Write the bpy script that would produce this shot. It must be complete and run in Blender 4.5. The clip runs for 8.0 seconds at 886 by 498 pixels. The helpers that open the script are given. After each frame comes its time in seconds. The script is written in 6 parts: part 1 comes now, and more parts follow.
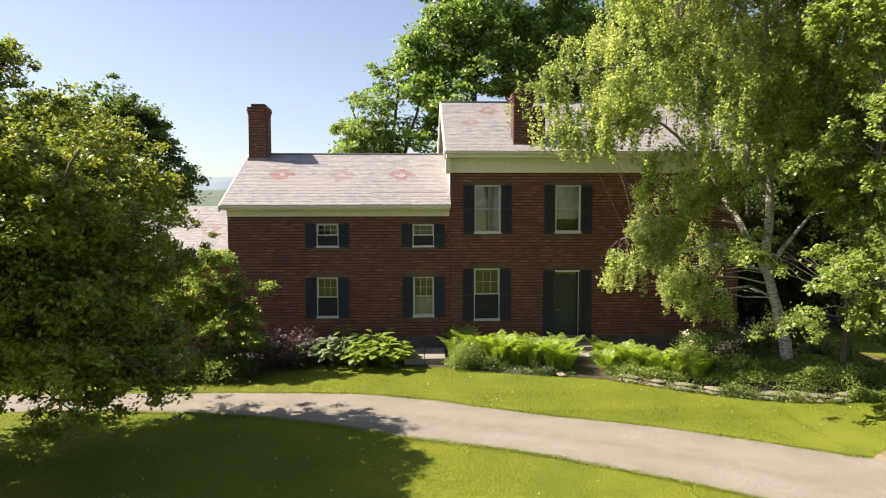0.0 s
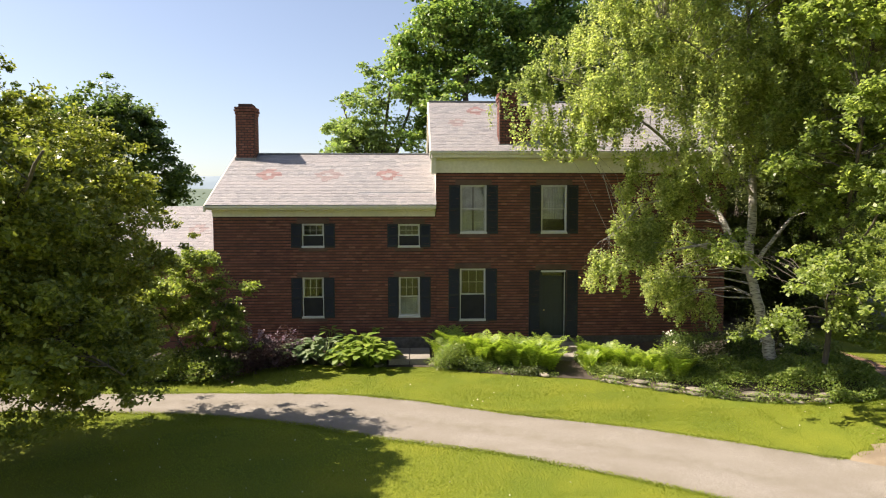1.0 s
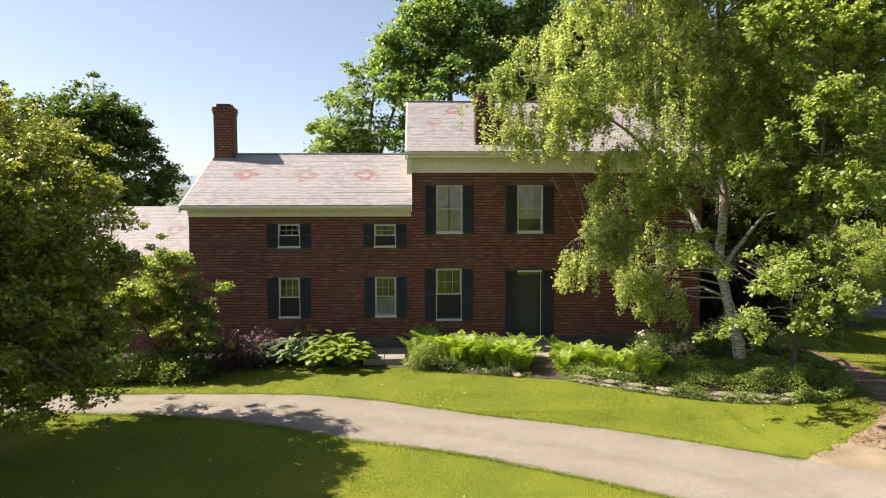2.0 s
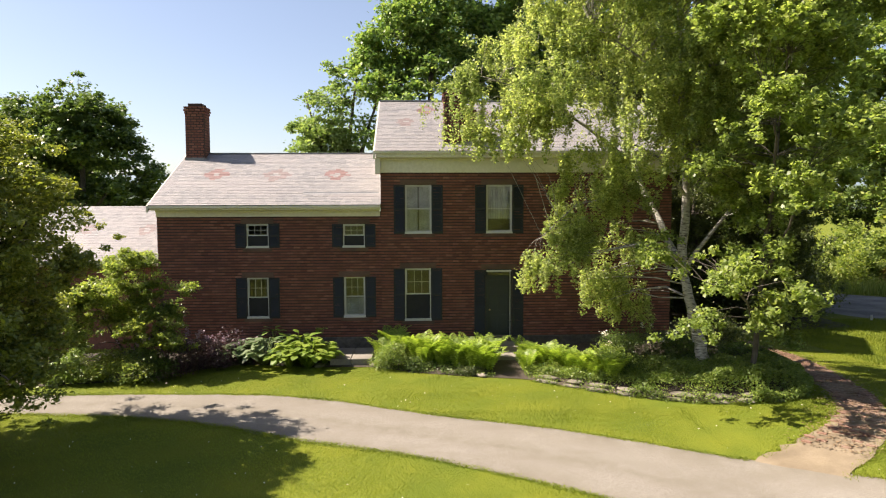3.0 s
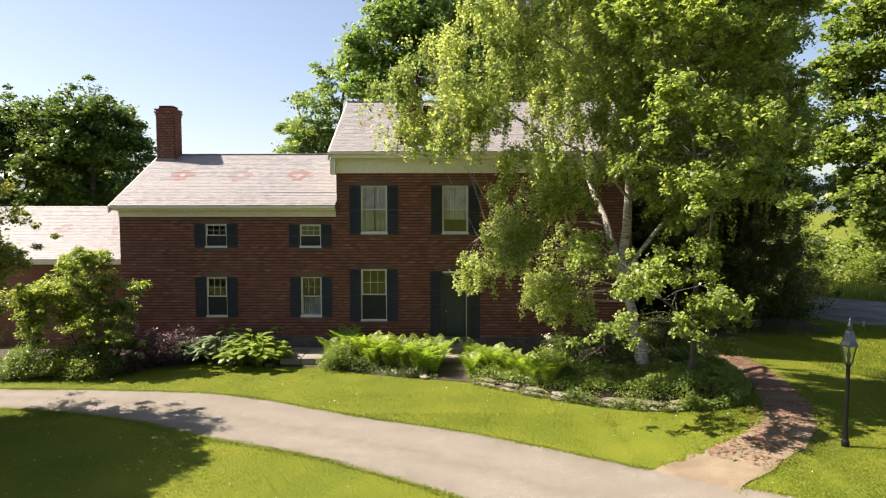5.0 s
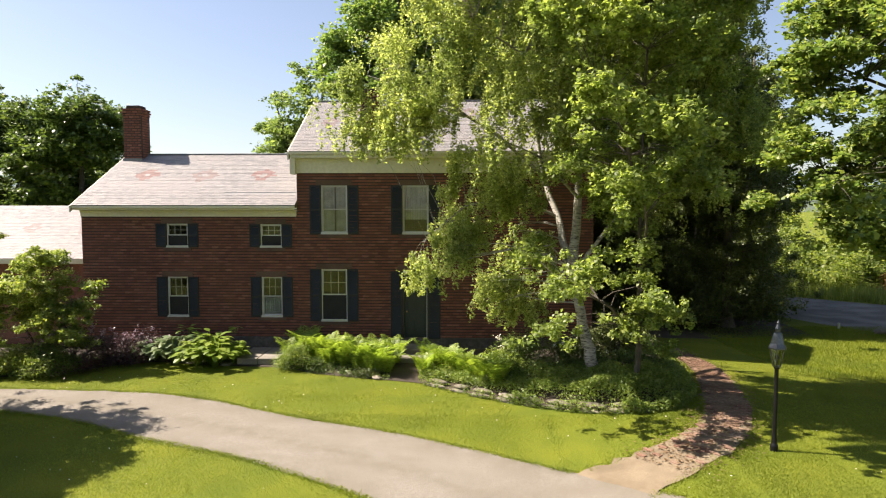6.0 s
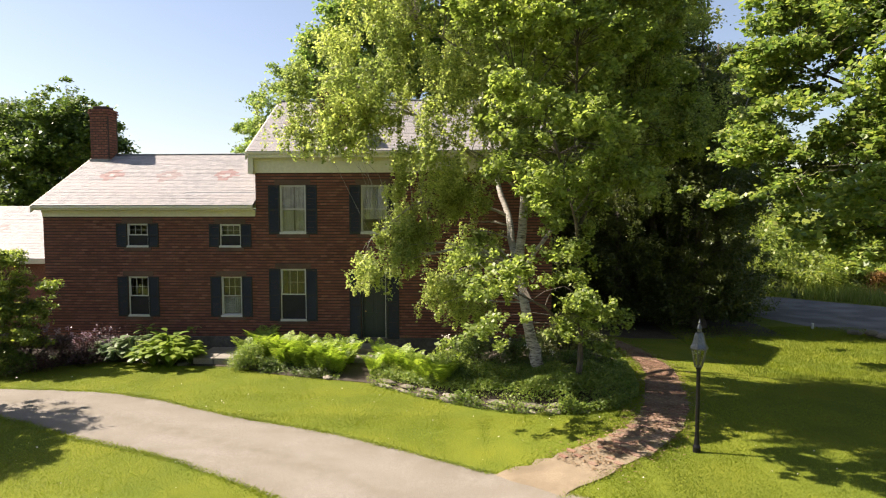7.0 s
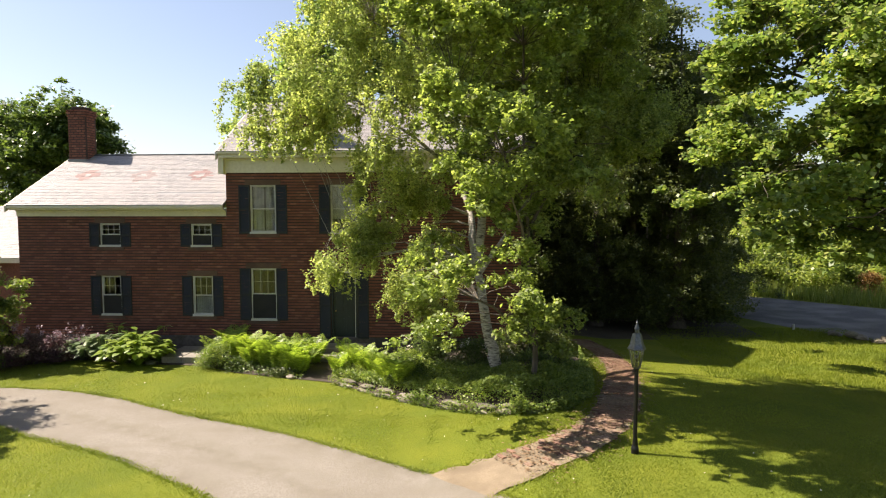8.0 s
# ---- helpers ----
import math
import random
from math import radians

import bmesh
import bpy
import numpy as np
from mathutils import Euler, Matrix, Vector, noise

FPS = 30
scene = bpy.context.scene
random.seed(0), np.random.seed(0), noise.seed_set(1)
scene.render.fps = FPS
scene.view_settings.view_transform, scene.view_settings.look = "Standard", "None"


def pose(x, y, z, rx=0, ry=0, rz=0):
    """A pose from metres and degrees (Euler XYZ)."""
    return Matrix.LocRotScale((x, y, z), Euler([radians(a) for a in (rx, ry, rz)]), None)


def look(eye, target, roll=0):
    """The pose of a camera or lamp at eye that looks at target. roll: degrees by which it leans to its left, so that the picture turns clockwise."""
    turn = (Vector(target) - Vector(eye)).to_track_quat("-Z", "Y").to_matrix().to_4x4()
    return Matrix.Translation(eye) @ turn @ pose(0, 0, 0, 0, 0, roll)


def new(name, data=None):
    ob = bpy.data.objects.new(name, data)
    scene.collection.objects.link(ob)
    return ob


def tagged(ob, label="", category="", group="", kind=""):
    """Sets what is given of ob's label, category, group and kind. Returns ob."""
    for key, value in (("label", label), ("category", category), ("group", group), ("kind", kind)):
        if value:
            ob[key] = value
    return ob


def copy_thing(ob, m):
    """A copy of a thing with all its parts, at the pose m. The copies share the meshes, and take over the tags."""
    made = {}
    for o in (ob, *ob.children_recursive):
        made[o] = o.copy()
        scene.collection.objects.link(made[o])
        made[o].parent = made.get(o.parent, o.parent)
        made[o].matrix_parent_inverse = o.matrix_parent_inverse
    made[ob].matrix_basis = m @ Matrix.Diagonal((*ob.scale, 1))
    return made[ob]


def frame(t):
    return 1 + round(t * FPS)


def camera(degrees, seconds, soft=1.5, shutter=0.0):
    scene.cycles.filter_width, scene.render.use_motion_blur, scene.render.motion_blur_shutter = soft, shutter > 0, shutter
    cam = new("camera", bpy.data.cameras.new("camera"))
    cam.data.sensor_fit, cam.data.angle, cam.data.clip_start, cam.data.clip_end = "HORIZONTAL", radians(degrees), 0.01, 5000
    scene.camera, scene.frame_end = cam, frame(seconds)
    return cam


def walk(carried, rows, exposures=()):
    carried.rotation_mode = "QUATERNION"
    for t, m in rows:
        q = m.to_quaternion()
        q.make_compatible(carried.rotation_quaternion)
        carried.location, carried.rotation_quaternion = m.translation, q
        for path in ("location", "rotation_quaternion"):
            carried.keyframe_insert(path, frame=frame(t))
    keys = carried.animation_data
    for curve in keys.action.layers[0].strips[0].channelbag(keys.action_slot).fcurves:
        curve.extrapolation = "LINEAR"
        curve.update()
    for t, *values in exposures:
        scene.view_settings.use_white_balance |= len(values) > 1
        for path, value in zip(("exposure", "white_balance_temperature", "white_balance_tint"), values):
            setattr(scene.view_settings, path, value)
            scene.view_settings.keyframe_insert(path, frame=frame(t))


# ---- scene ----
cam = camera(69.0, 8.0, soft=1.15)
PATH = [
    (0, (-0.165, 0.402, 5.096), (-0.08, 2.396, 4.98), -0.1),
    (0.5, (0.074, 0.42, 5.112), (0.156, 2.415, 4.995), -0.1),
    (1, (0.376, 0.4, 5.132), (0.458, 2.395, 5.013), -0.1),
    (1.5, (0.72, 0.373, 5.163), (0.806, 2.367, 5.042), -0.1),
    (3, (2.266, 0.33, 5.237), (2.353, 2.324, 5.108), -0.2),
    (3.5, (2.889, 0.325, 5.243), (2.974, 2.319, 5.114), -0.2),
    (4, (3.623, 0.347, 5.216), (3.643, 2.343, 5.09), -0.1),
    (4.5, (4.385, 0.351, 5.233), (4.37, 2.347, 5.106), -0.1),
    (6, (6.874, 0.508, 5.259), (6.818, 2.503, 5.13), -0.0),
    (6.5, (7.794, 0.594, 5.245), (7.721, 2.588, 5.116), -0.1),
    (7, (8.672, 0.644, 5.23), (8.586, 2.638, 5.102), -0.1),
    (7.5, (9.484, 0.684, 5.224), (9.383, 2.677, 5.096), -0.1),
    (8, (10.109, 0.733, 5.22), (9.991, 2.725, 5.092), -0.1),
]
walk(cam, [(t, look(eye, target, roll)) for t, eye, target, roll in PATH],
     exposures=[(0.0, 1.5, 6850, 17.5), (8.0, 1.5, 6850, 17.5)])

# ---- light ----
SUN = Vector((-0.91, 0.15, 1.0)).normalized()
world = bpy.data.worlds.new("sky_world")
scene.world = world
world.use_nodes = True
wn = world.node_tree
wn.nodes.clear()
sky = wn.nodes.new("ShaderNodeTexSky")
sky.sky_type = "NISHITA"
sky.sun_disc = False
sky.sun_elevation = math.asin(SUN.z)
sky.sun_rotation = math.atan2(SUN.x, SUN.y)
sky.altitude = 300
sky.air_density, sky.dust_density, sky.ozone_density = 1.0, 1.4, 1.0
wbg = wn.nodes.new("ShaderNodeBackground")
wbg.inputs["Strength"].default_value = 0.058
wout = wn.nodes.new("ShaderNodeOutputWorld")
# thin high haze over the whole sky
veil = wn.nodes.new("ShaderNodeMix")
veil.data_type, veil.blend_type = "RGBA", "ADD"
veil.inputs[0].default_value = 1.0
veil.inputs[7].default_value = (0.48, 0.53, 0.60, 1)
wn.links.new(sky.outputs[0], veil.inputs[6])
wn.links.new(veil.outputs[2], wbg.inputs["Color"])
wn.links.new(wbg.outputs[0], wout.inputs["Surface"])
sun_data = bpy.data.lights.new("sun", "SUN")
sun_data.energy, sun_data.angle, sun_data.color = 4.9, radians(0.53), (1.0, 0.93, 0.80)
sun_lamp = new("sun", sun_data)
sun_lamp.matrix_world = look(SUN * 60, (0, 0, 0))

# ---- materials ----


def make_mat(name, rough=0.8, metal=0.0):
    m = bpy.data.materials.new(name)
    m.use_nodes = True
    nt = m.node_tree
    b = nt.nodes["Principled BSDF"]
    b.inputs["Roughness"].default_value = rough
    b.inputs["Metallic"].default_value = metal
    return m, nt, b


def ramp(nt, fac, stops):
    r = nt.nodes.new("ShaderNodeValToRGB")
    e = r.color_ramp.elements
    while len(e) < len(stops):
        e.new(0.5)
    for k, (p, c) in zip(e, stops):
        k.position, k.color = p, (*c, 1)
    nt.links.new(fac, r.inputs[0])
    return r.outputs[0]


def place_noise(nt, scale, detail=4.0, stretch=(1, 1, 1)):
    g = nt.nodes.new("ShaderNodeNewGeometry")
    mp = nt.nodes.new("ShaderNodeMapping")
    mp.inputs["Scale"].default_value = stretch
    nz = nt.nodes.new("ShaderNodeTexNoise")
    nz.inputs["Scale"].default_value, nz.inputs["Detail"].default_value = scale, detail
    nt.links.new(g.outputs["Position"], mp.inputs[0])
    nt.links.new(mp.outputs[0], nz.inputs["Vector"])
    return nz.outputs["Fac"]


def blend(nt, a, b, fac, mode="MIX"):
    mx = nt.nodes.new("ShaderNodeMix")
    mx.data_type, mx.blend_type = "RGBA", mode
    for sock, v in ((mx.inputs[0], fac), (mx.inputs[6], a), (mx.inputs[7], b)):
        if isinstance(v, (int, float)):
            sock.default_value = v
        elif isinstance(v, tuple):
            sock.default_value = (*v, 1)
        else:
            nt.links.new(v, sock)
    return mx.outputs[2]


def bump(nt, b, height, strength, dist=0.01):
    bp = nt.nodes.new("ShaderNodeBump")
    bp.inputs["Strength"].default_value, bp.inputs["Distance"].default_value = strength, dist
    nt.links.new(height, bp.inputs["Height"])
    nt.links.new(bp.outputs[0], b.inputs["Normal"])


def surface(name, c1, c2, fine=30.0, coarse=1.2, rough=0.8, metal=0.0, relief=0.3, stain=None, stretch=(1, 1, 1)):
    """Two colours mixed by fine grain, with a broad stain over it."""
    m, nt, b = make_mat(name, rough, metal)
    f = place_noise(nt, fine, 5.0, stretch)
    col = ramp(nt, f, [(0.35, c1), (0.65, c2)])
    big = place_noise(nt, coarse, 4.0)
    st = stain or tuple(v * 0.7 for v in c1)
    msk = ramp(nt, big, [(0.42, (0, 0, 0)), (0.68, (0.75, 0.75, 0.75))])
    nt.links.new(blend(nt, col, st, msk), b.inputs["Base Color"])
    bump(nt, b, f, relief)
    return m


def pieces_mat(name, stops, fine=40.0, rough=0.85, relief=0.4, per="island", spec=None, weather=None):
    """Colour varied from piece to piece, with grain."""
    m, nt, b = make_mat(name, rough)
    if per == "island":
        r = nt.nodes.new("ShaderNodeNewGeometry").outputs["Random Per Island"]
    else:
        r = nt.nodes.new("ShaderNodeObjectInfo").outputs["Random"]
    col = ramp(nt, r, stops)
    f = place_noise(nt, fine, 5.0)
    g = ramp(nt, f, [(0.3, (0.72, 0.72, 0.72)), (0.7, (1.1, 1.1, 1.1))])
    col = blend(nt, col, g, 1.0, "MULTIPLY")
    if weather:
        big = ramp(nt, place_noise(nt, weather[0], 5.0, weather[2]), [(0.45, (0, 0, 0)), (0.7, (0.8, 0.8, 0.8))])
        col = blend(nt, col, weather[1], big)
    nt.links.new(col, b.inputs["Base Color"])
    bump(nt, b, f, relief)
    if spec is not None:
        b.inputs["Specular IOR Level"].default_value = spec
    return m


def leaf_mat(name, stops, trans=0.45, rough=0.45, glow=(0.93, 0.96, 0.58)):
    m, nt, b = make_mat(name, rough)
    r = nt.nodes.new("ShaderNodeNewGeometry").outputs["Random Per Island"]
    col = ramp(nt, r, stops)
    big = ramp(nt, place_noise(nt, 0.5, 3.0), [(0.35, (0.75, 0.8, 0.75)), (0.65, (1.15, 1.12, 1.0))])
    col = blend(nt, col, big, 1.0, "MULTIPLY")
    nt.links.new(col, b.inputs["Base Color"])
    b.inputs["Specular IOR Level"].default_value = 0.5
    tr = nt.nodes.new("ShaderNodeBsdfTranslucent")
    tc = blend(nt, col, glow, 1.0, "MULTIPLY")
    tc2 = blend(nt, tc, (1.4, 1.4, 1.3), 1.0, "MULTIPLY")
    nt.links.new(tc2, tr.inputs["Color"])
    mx = nt.nodes.new("ShaderNodeMixShader")
    mx.inputs[0].default_value = trans
    nt.links.new(b.outputs[0], mx.inputs[1])
    nt.links.new(tr.outputs[0], mx.inputs[2])
    nt.links.new(mx.outputs[0], nt.nodes["Material Output"].inputs["Surface"])
    return m


M_BRICK = pieces_mat("red_brick", [(0.0, (0.148, 0.052, 0.037)), (0.4, (0.197, 0.072, 0.050)), (0.8, (0.231, 0.090, 0.061)), (1.0, (0.285, 0.128, 0.088))], 60, 0.9, 0.5,
                     weather=(2.2, (0.115, 0.048, 0.038), (0.22, 1, 4.5)))
M_BRICK_ONE = pieces_mat("red_brick_single", [(0.0, (0.148, 0.052, 0.037)), (0.4, (0.197, 0.072, 0.050)), (0.8, (0.231, 0.090, 0.061)), (1.0, (0.285, 0.128, 0.088))], 60, 0.9, 0.5, "object",
                         weather=(2.2, (0.115, 0.048, 0.038), (0.22, 1, 4.5)))
M_MORTAR = surface("grey_mortar", (0.045, 0.030, 0.026), (0.075, 0.05, 0.042), 50, 1.0, 0.95)
M_LINTEL = surface("dark_brownstone", (0.10, 0.06, 0.045), (0.14, 0.085, 0.06), 40, 2.0, 0.9)
M_SLATE = pieces_mat("grey_slate", [(0.0, (0.195, 0.190, 0.195)), (0.5, (0.240, 0.232, 0.232)), (1.0, (0.288, 0.272, 0.265))], 25, 0.62, 0.35, weather=(0.8, (0.252, 0.231, 0.227), (0.35, 1.0, 2.2)))
M_SLATE_ONE = pieces_mat("grey_slate_single", [(0.0, (0.195, 0.190, 0.195)), (0.5, (0.240, 0.232, 0.232)), (1.0, (0.288, 0.272, 0.265))], 25, 0.62, 0.35, "object", weather=(0.8, (0.252, 0.231, 0.227), (0.35, 1.0, 2.2)))
M_SLATE_RED = pieces_mat("red_slate", [(0.0, (0.200, 0.115, 0.110)), (1.0, (0.240, 0.150, 0.140))], 25, 0.65, 0.3)
M_SLATE_ROSE = pieces_mat("faded_rose_slate", [(0.0, (0.205, 0.158, 0.153)), (1.0, (0.240, 0.190, 0.183))], 25, 0.65, 0.3)
M_CREAM = surface("cream_paint", (0.58, 0.545, 0.44), (0.66, 0.62, 0.52), 12, 0.8, 0.55, relief=0.08, stain=(0.52, 0.50, 0.38))
M_WHITE = surface("white_paint", (0.44, 0.44, 0.43), (0.52, 0.52, 0.50), 20, 1.5, 0.5, relief=0.08, stain=(0.46, 0.46, 0.43))
M_SHUTTER = surface("dark_green_paint", (0.010, 0.013, 0.0155), (0.015, 0.019, 0.022), 30, 1.4, 0.6, relief=0.1)
M_DOOR = surface("black_green_paint", (0.009, 0.018, 0.019), (0.014, 0.025, 0.027), 30, 1.4, 0.45, relief=0.08)
M_CURTAIN = surface("lace_cloth", (0.38, 0.38, 0.37), (0.48, 0.48, 0.46), 60, 3.0, 0.9, relief=0.2)
M_ROOM = surface("dim_plaster", (0.16, 0.15, 0.13), (0.2, 0.19, 0.17), 8, 0.6, 0.9)
M_STONE = surface("field_stone", (0.26, 0.24, 0.21), (0.40, 0.37, 0.33), 14, 2.5, 0.9, relief=0.7)
M_FOUND = surface("foundation_stone", (0.07, 0.06, 0.055), (0.12, 0.105, 0.095), 10, 1.2, 0.9, relief=0.6)
M_FLAG = surface("grey_flagstone", (0.190, 0.170, 0.142), (0.250, 0.228, 0.192), 18, 1.4, 0.75, relief=0.25)
M_SOIL = surface("dark_soil", (0.035, 0.026, 0.018), (0.07, 0.052, 0.035), 25, 1.5, 0.95, relief=0.8)
M_BARK = surface("grey_bark", (0.07, 0.058, 0.045), (0.13, 0.11, 0.09), 22, 2.0, 0.95, relief=0.9, stretch=(1, 1, 0.25))
M_METAL = surface("black_iron", (0.012, 0.012, 0.013), (0.02, 0.02, 0.021), 40, 3, 0.4, 0.6, relief=0.08)
M_LANTERN = surface("aged_zinc", (0.09, 0.10, 0.11), (0.16, 0.17, 0.18), 30, 4, 0.38, 0.75, relief=0.08)
M_SCREEN = surface("insect_mesh", (0.012, 0.012, 0.013), (0.02, 0.02, 0.02), 200, 3, 0.8, relief=0.1)
M_LEAD = surface("lead_flashing", (0.16, 0.17, 0.18), (0.22, 0.23, 0.24), 20, 2, 0.55, 0.5, relief=0.15)


def birch_bark():
    m, nt, b = make_mat("white_birch_bark", 0.75)
    f = place_noise(nt, 7.0, 5.0, (1, 1, 4.5))
    col = ramp(nt, f, [(0.36, (0.05, 0.043, 0.037)), (0.46, (0.27, 0.25, 0.22)), (0.72, (0.46, 0.44, 0.40))])
    big = ramp(nt, place_noise(nt, 1.3, 3.0), [(0.45, (0, 0, 0)), (0.7, (0.7, 0.7, 0.7))])
    nt.links.new(blend(nt, col, (0.22, 0.20, 0.165), big), b.inputs["Base Color"])
    bump(nt, b, f, 0.5)
    return m


M_BIRCH = birch_bark()


def gravel_mat():
    m, nt, b = make_mat("pale_gravel", 0.95)
    f = place_noise(nt, 55.0, 6.0)
    col = ramp(nt, f, [(0.3, (0.130, 0.115, 0.097)), (0.5, (0.205, 0.187, 0.160)), (0.72, (0.305, 0.280, 0.243))])
    streak = ramp(nt, place_noise(nt, 1.1, 6.0, (0.5, 1.1, 1)), [(0.4, (0, 0, 0)), (0.66, (0.65, 0.65, 0.65))])
    col = blend(nt, col, (0.168, 0.149, 0.120), streak)
    at = nt.nodes.new("ShaderNodeAttribute")
    at.attribute_name = "across"
    soft = ramp(nt, at.outputs["Fac"], [(0.0, (0.8, 0.8, 0.8)), (0.10, (0.45, 0.45, 0.45)), (0.27, (0.0, 0.0, 0.0)), (0.47, (0.75, 0.75, 0.75)), (0.70, (0.0, 0.0, 0.0)), (0.90, (0.45, 0.45, 0.45)), (1.0, (0.8, 0.8, 0.8))])
    broken = ramp(nt, place_noise(nt, 2.4, 6.0), [(0.32, (0.1, 0.1, 0.1)), (0.62, (0.9, 0.9, 0.9))])
    col = blend(nt, col, (0.140, 0.124, 0.094), blend(nt, soft, broken, 1.0, "MULTIPLY"))
    nt.links.new(col, b.inputs["Base Color"])
    b.inputs["Specular IOR Level"].default_value = 0.2
    bump(nt, b, f, 0.7, 0.015)
    return m


M_GRAVEL = gravel_mat()


def lawn_mat():
    m, nt, b = make_mat("lawn_turf", 0.95)
    f = place_noise(nt, 38.0, 6.0)
    col = ramp(nt, f, [(0.3, (0.090, 0.116, 0.012)), (0.52, (0.126, 0.152, 0.015)), (0.75, (0.167, 0.186, 0.026))])
    big = ramp(nt, place_noise(nt, 0.55, 5.0), [(0.38, (0.78, 0.85, 0.8)), (0.66, (1.2, 1.1, 1.0))])
    nt.links.new(blend(nt, col, big, 1.0, "MULTIPLY"), b.inputs["Base Color"])
    b.inputs["Specular IOR Level"].default_value = 0.15
    bump(nt, b, f, 0.8, 0.03)
    return m


M_LAWN = lawn_mat()
M_SANDBED = surface("sandy_joint", (0.172, 0.132, 0.084), (0.235, 0.188, 0.128), 45, 1.5, 0.95, relief=0.5)
M_ASPHALT = surface("worn_road", (0.055, 0.053, 0.051), (0.115, 0.11, 0.105), 40, 0.7, 0.9, relief=0.4, stain=(0.20, 0.19, 0.175))
M_PATHBRICK = pieces_mat("path_brick", [(0.0, (0.125, 0.062, 0.043)), (0.5, (0.185, 0.098, 0.068)), (1.0, (0.26, 0.150, 0.104))], 40, 0.9, 0.5, weather=(1.2, (0.27, 0.205, 0.15), (1, 1, 1)))
M_PATHBRICK_ONE = pieces_mat("path_brick_single", [(0.0, (0.125, 0.062, 0.043)), (0.5, (0.185, 0.098, 0.068)), (1.0, (0.26, 0.150, 0.104))], 40, 0.9, 0.5, "object", weather=(1.2, (0.27, 0.205, 0.15), (1, 1, 1)))
M_STONES_ONE = pieces_mat("edging_stone", [(0.0, (0.11, 0.095, 0.075)), (0.5, (0.19, 0.165, 0.13)), (1.0, (0.27, 0.235, 0.19))], 14, 0.9, 0.8, "object", weather=(3.0, (0.09, 0.10, 0.05), (1, 1, 1)))

G = lambda *cs: [(i / (len(cs) - 1), c) for i, c in enumerate(cs)]
L_FRONT = leaf_mat("willow_green_leaf", G((0.119, 0.155, 0.033), (0.215, 0.247, 0.053), (0.353, 0.358, 0.076)), 0.42)
L_BIRCH = leaf_mat("birch_leaf", G((0.197, 0.258, 0.108), (0.337, 0.388, 0.157), (0.505, 0.536, 0.253)), 0.62)
L_MAPLE = leaf_mat("maple_leaf", G((0.104, 0.188, 0.062), (0.176, 0.274, 0.086), (0.303, 0.379, 0.125)), 0.45)
L_SUGAR = leaf_mat("sugar_maple_leaf", G((0.121, 0.194, 0.063), (0.205, 0.283, 0.087), (0.353, 0.392, 0.128)), 0.5)
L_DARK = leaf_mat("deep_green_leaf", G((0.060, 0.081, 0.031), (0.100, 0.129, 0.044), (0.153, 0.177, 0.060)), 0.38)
L_PALE = leaf_mat("grey_green_leaf", G((0.143, 0.220, 0.089), (0.214, 0.296, 0.117), (0.304, 0.371, 0.156)), 0.5)
L_SHRUB = leaf_mat("lilac_leaf", G((0.133, 0.196, 0.051), (0.230, 0.292, 0.076), (0.362, 0.392, 0.113)), 0.55)
L_FERN = leaf_mat("fern_frond", G((0.173, 0.266, 0.040), (0.266, 0.361, 0.060), (0.372, 0.458, 0.089)), 0.5)
L_HOSTA = leaf_mat("lime_hosta_leaf", G((0.121, 0.192, 0.029), (0.192, 0.269, 0.043), (0.272, 0.346, 0.067)), 0.4)
L_HOSTA_W = leaf_mat("pale_edged_hosta_leaf", G((0.095, 0.162, 0.057), (0.190, 0.247, 0.133), (0.323, 0.361, 0.266)), 0.35)
L_PURPLE = leaf_mat("purple_leaf", G((0.038, 0.019, 0.024), (0.072, 0.043, 0.047), (0.170, 0.102, 0.119)), 0.3, glow=(1.0, 0.6, 0.6))
L_LOW = leaf_mat("ground_cover_leaf", G((0.112, 0.183, 0.043), (0.196, 0.267, 0.060), (0.301, 0.358, 0.088)), 0.4)
L_ROSE = leaf_mat("rose_leaf", G((0.053, 0.097, 0.024), (0.100, 0.151, 0.037), (0.160, 0.218, 0.055)), 0.35)
L_BLOOM = leaf_mat("white_petal", G((0.55, 0.50, 0.50), (0.68, 0.64, 0.62), (0.78, 0.76, 0.72)), 0.3, glow=(1, 1, 1))
L_MAUVE = leaf_mat("mauve_petal", G((0.24, 0.15, 0.22), (0.36, 0.24, 0.33), (0.5, 0.38, 0.46)), 0.3, glow=(1, 1, 1))
L_GRASS = leaf_mat("grass_blade", G((0.152, 0.196, 0.014), (0.186, 0.230, 0.019), (0.224, 0.261, 0.033)), 0.38, 0.7)
L_MEADOW = leaf_mat("meadow_grass", G((0.136, 0.178, 0.043), (0.187, 0.238, 0.051), (0.272, 0.289, 0.085)), 0.4)
L_LITTER = leaf_mat("dry_leaf", G((0.06, 0.038, 0.022), (0.13, 0.08, 0.045), (0.28, 0.19, 0.12)), 0.1, glow=(1, 0.8, 0.5))
L_YOUNG = leaf_mat("young_maple_leaf", G((0.151, 0.211, 0.067), (0.253, 0.319, 0.100), (0.373, 0.432, 0.156)), 0.58)
L_OAK = leaf_mat("oak_leaf", G((0.065, 0.107, 0.035), (0.104, 0.159, 0.048), (0.170, 0.229, 0.069)), 0.4)
L_RUST = leaf_mat("rusty_leaf", G((0.20, 0.10, 0.04), (0.28, 0.15, 0.06), (0.34, 0.2, 0.09)), 0.4)


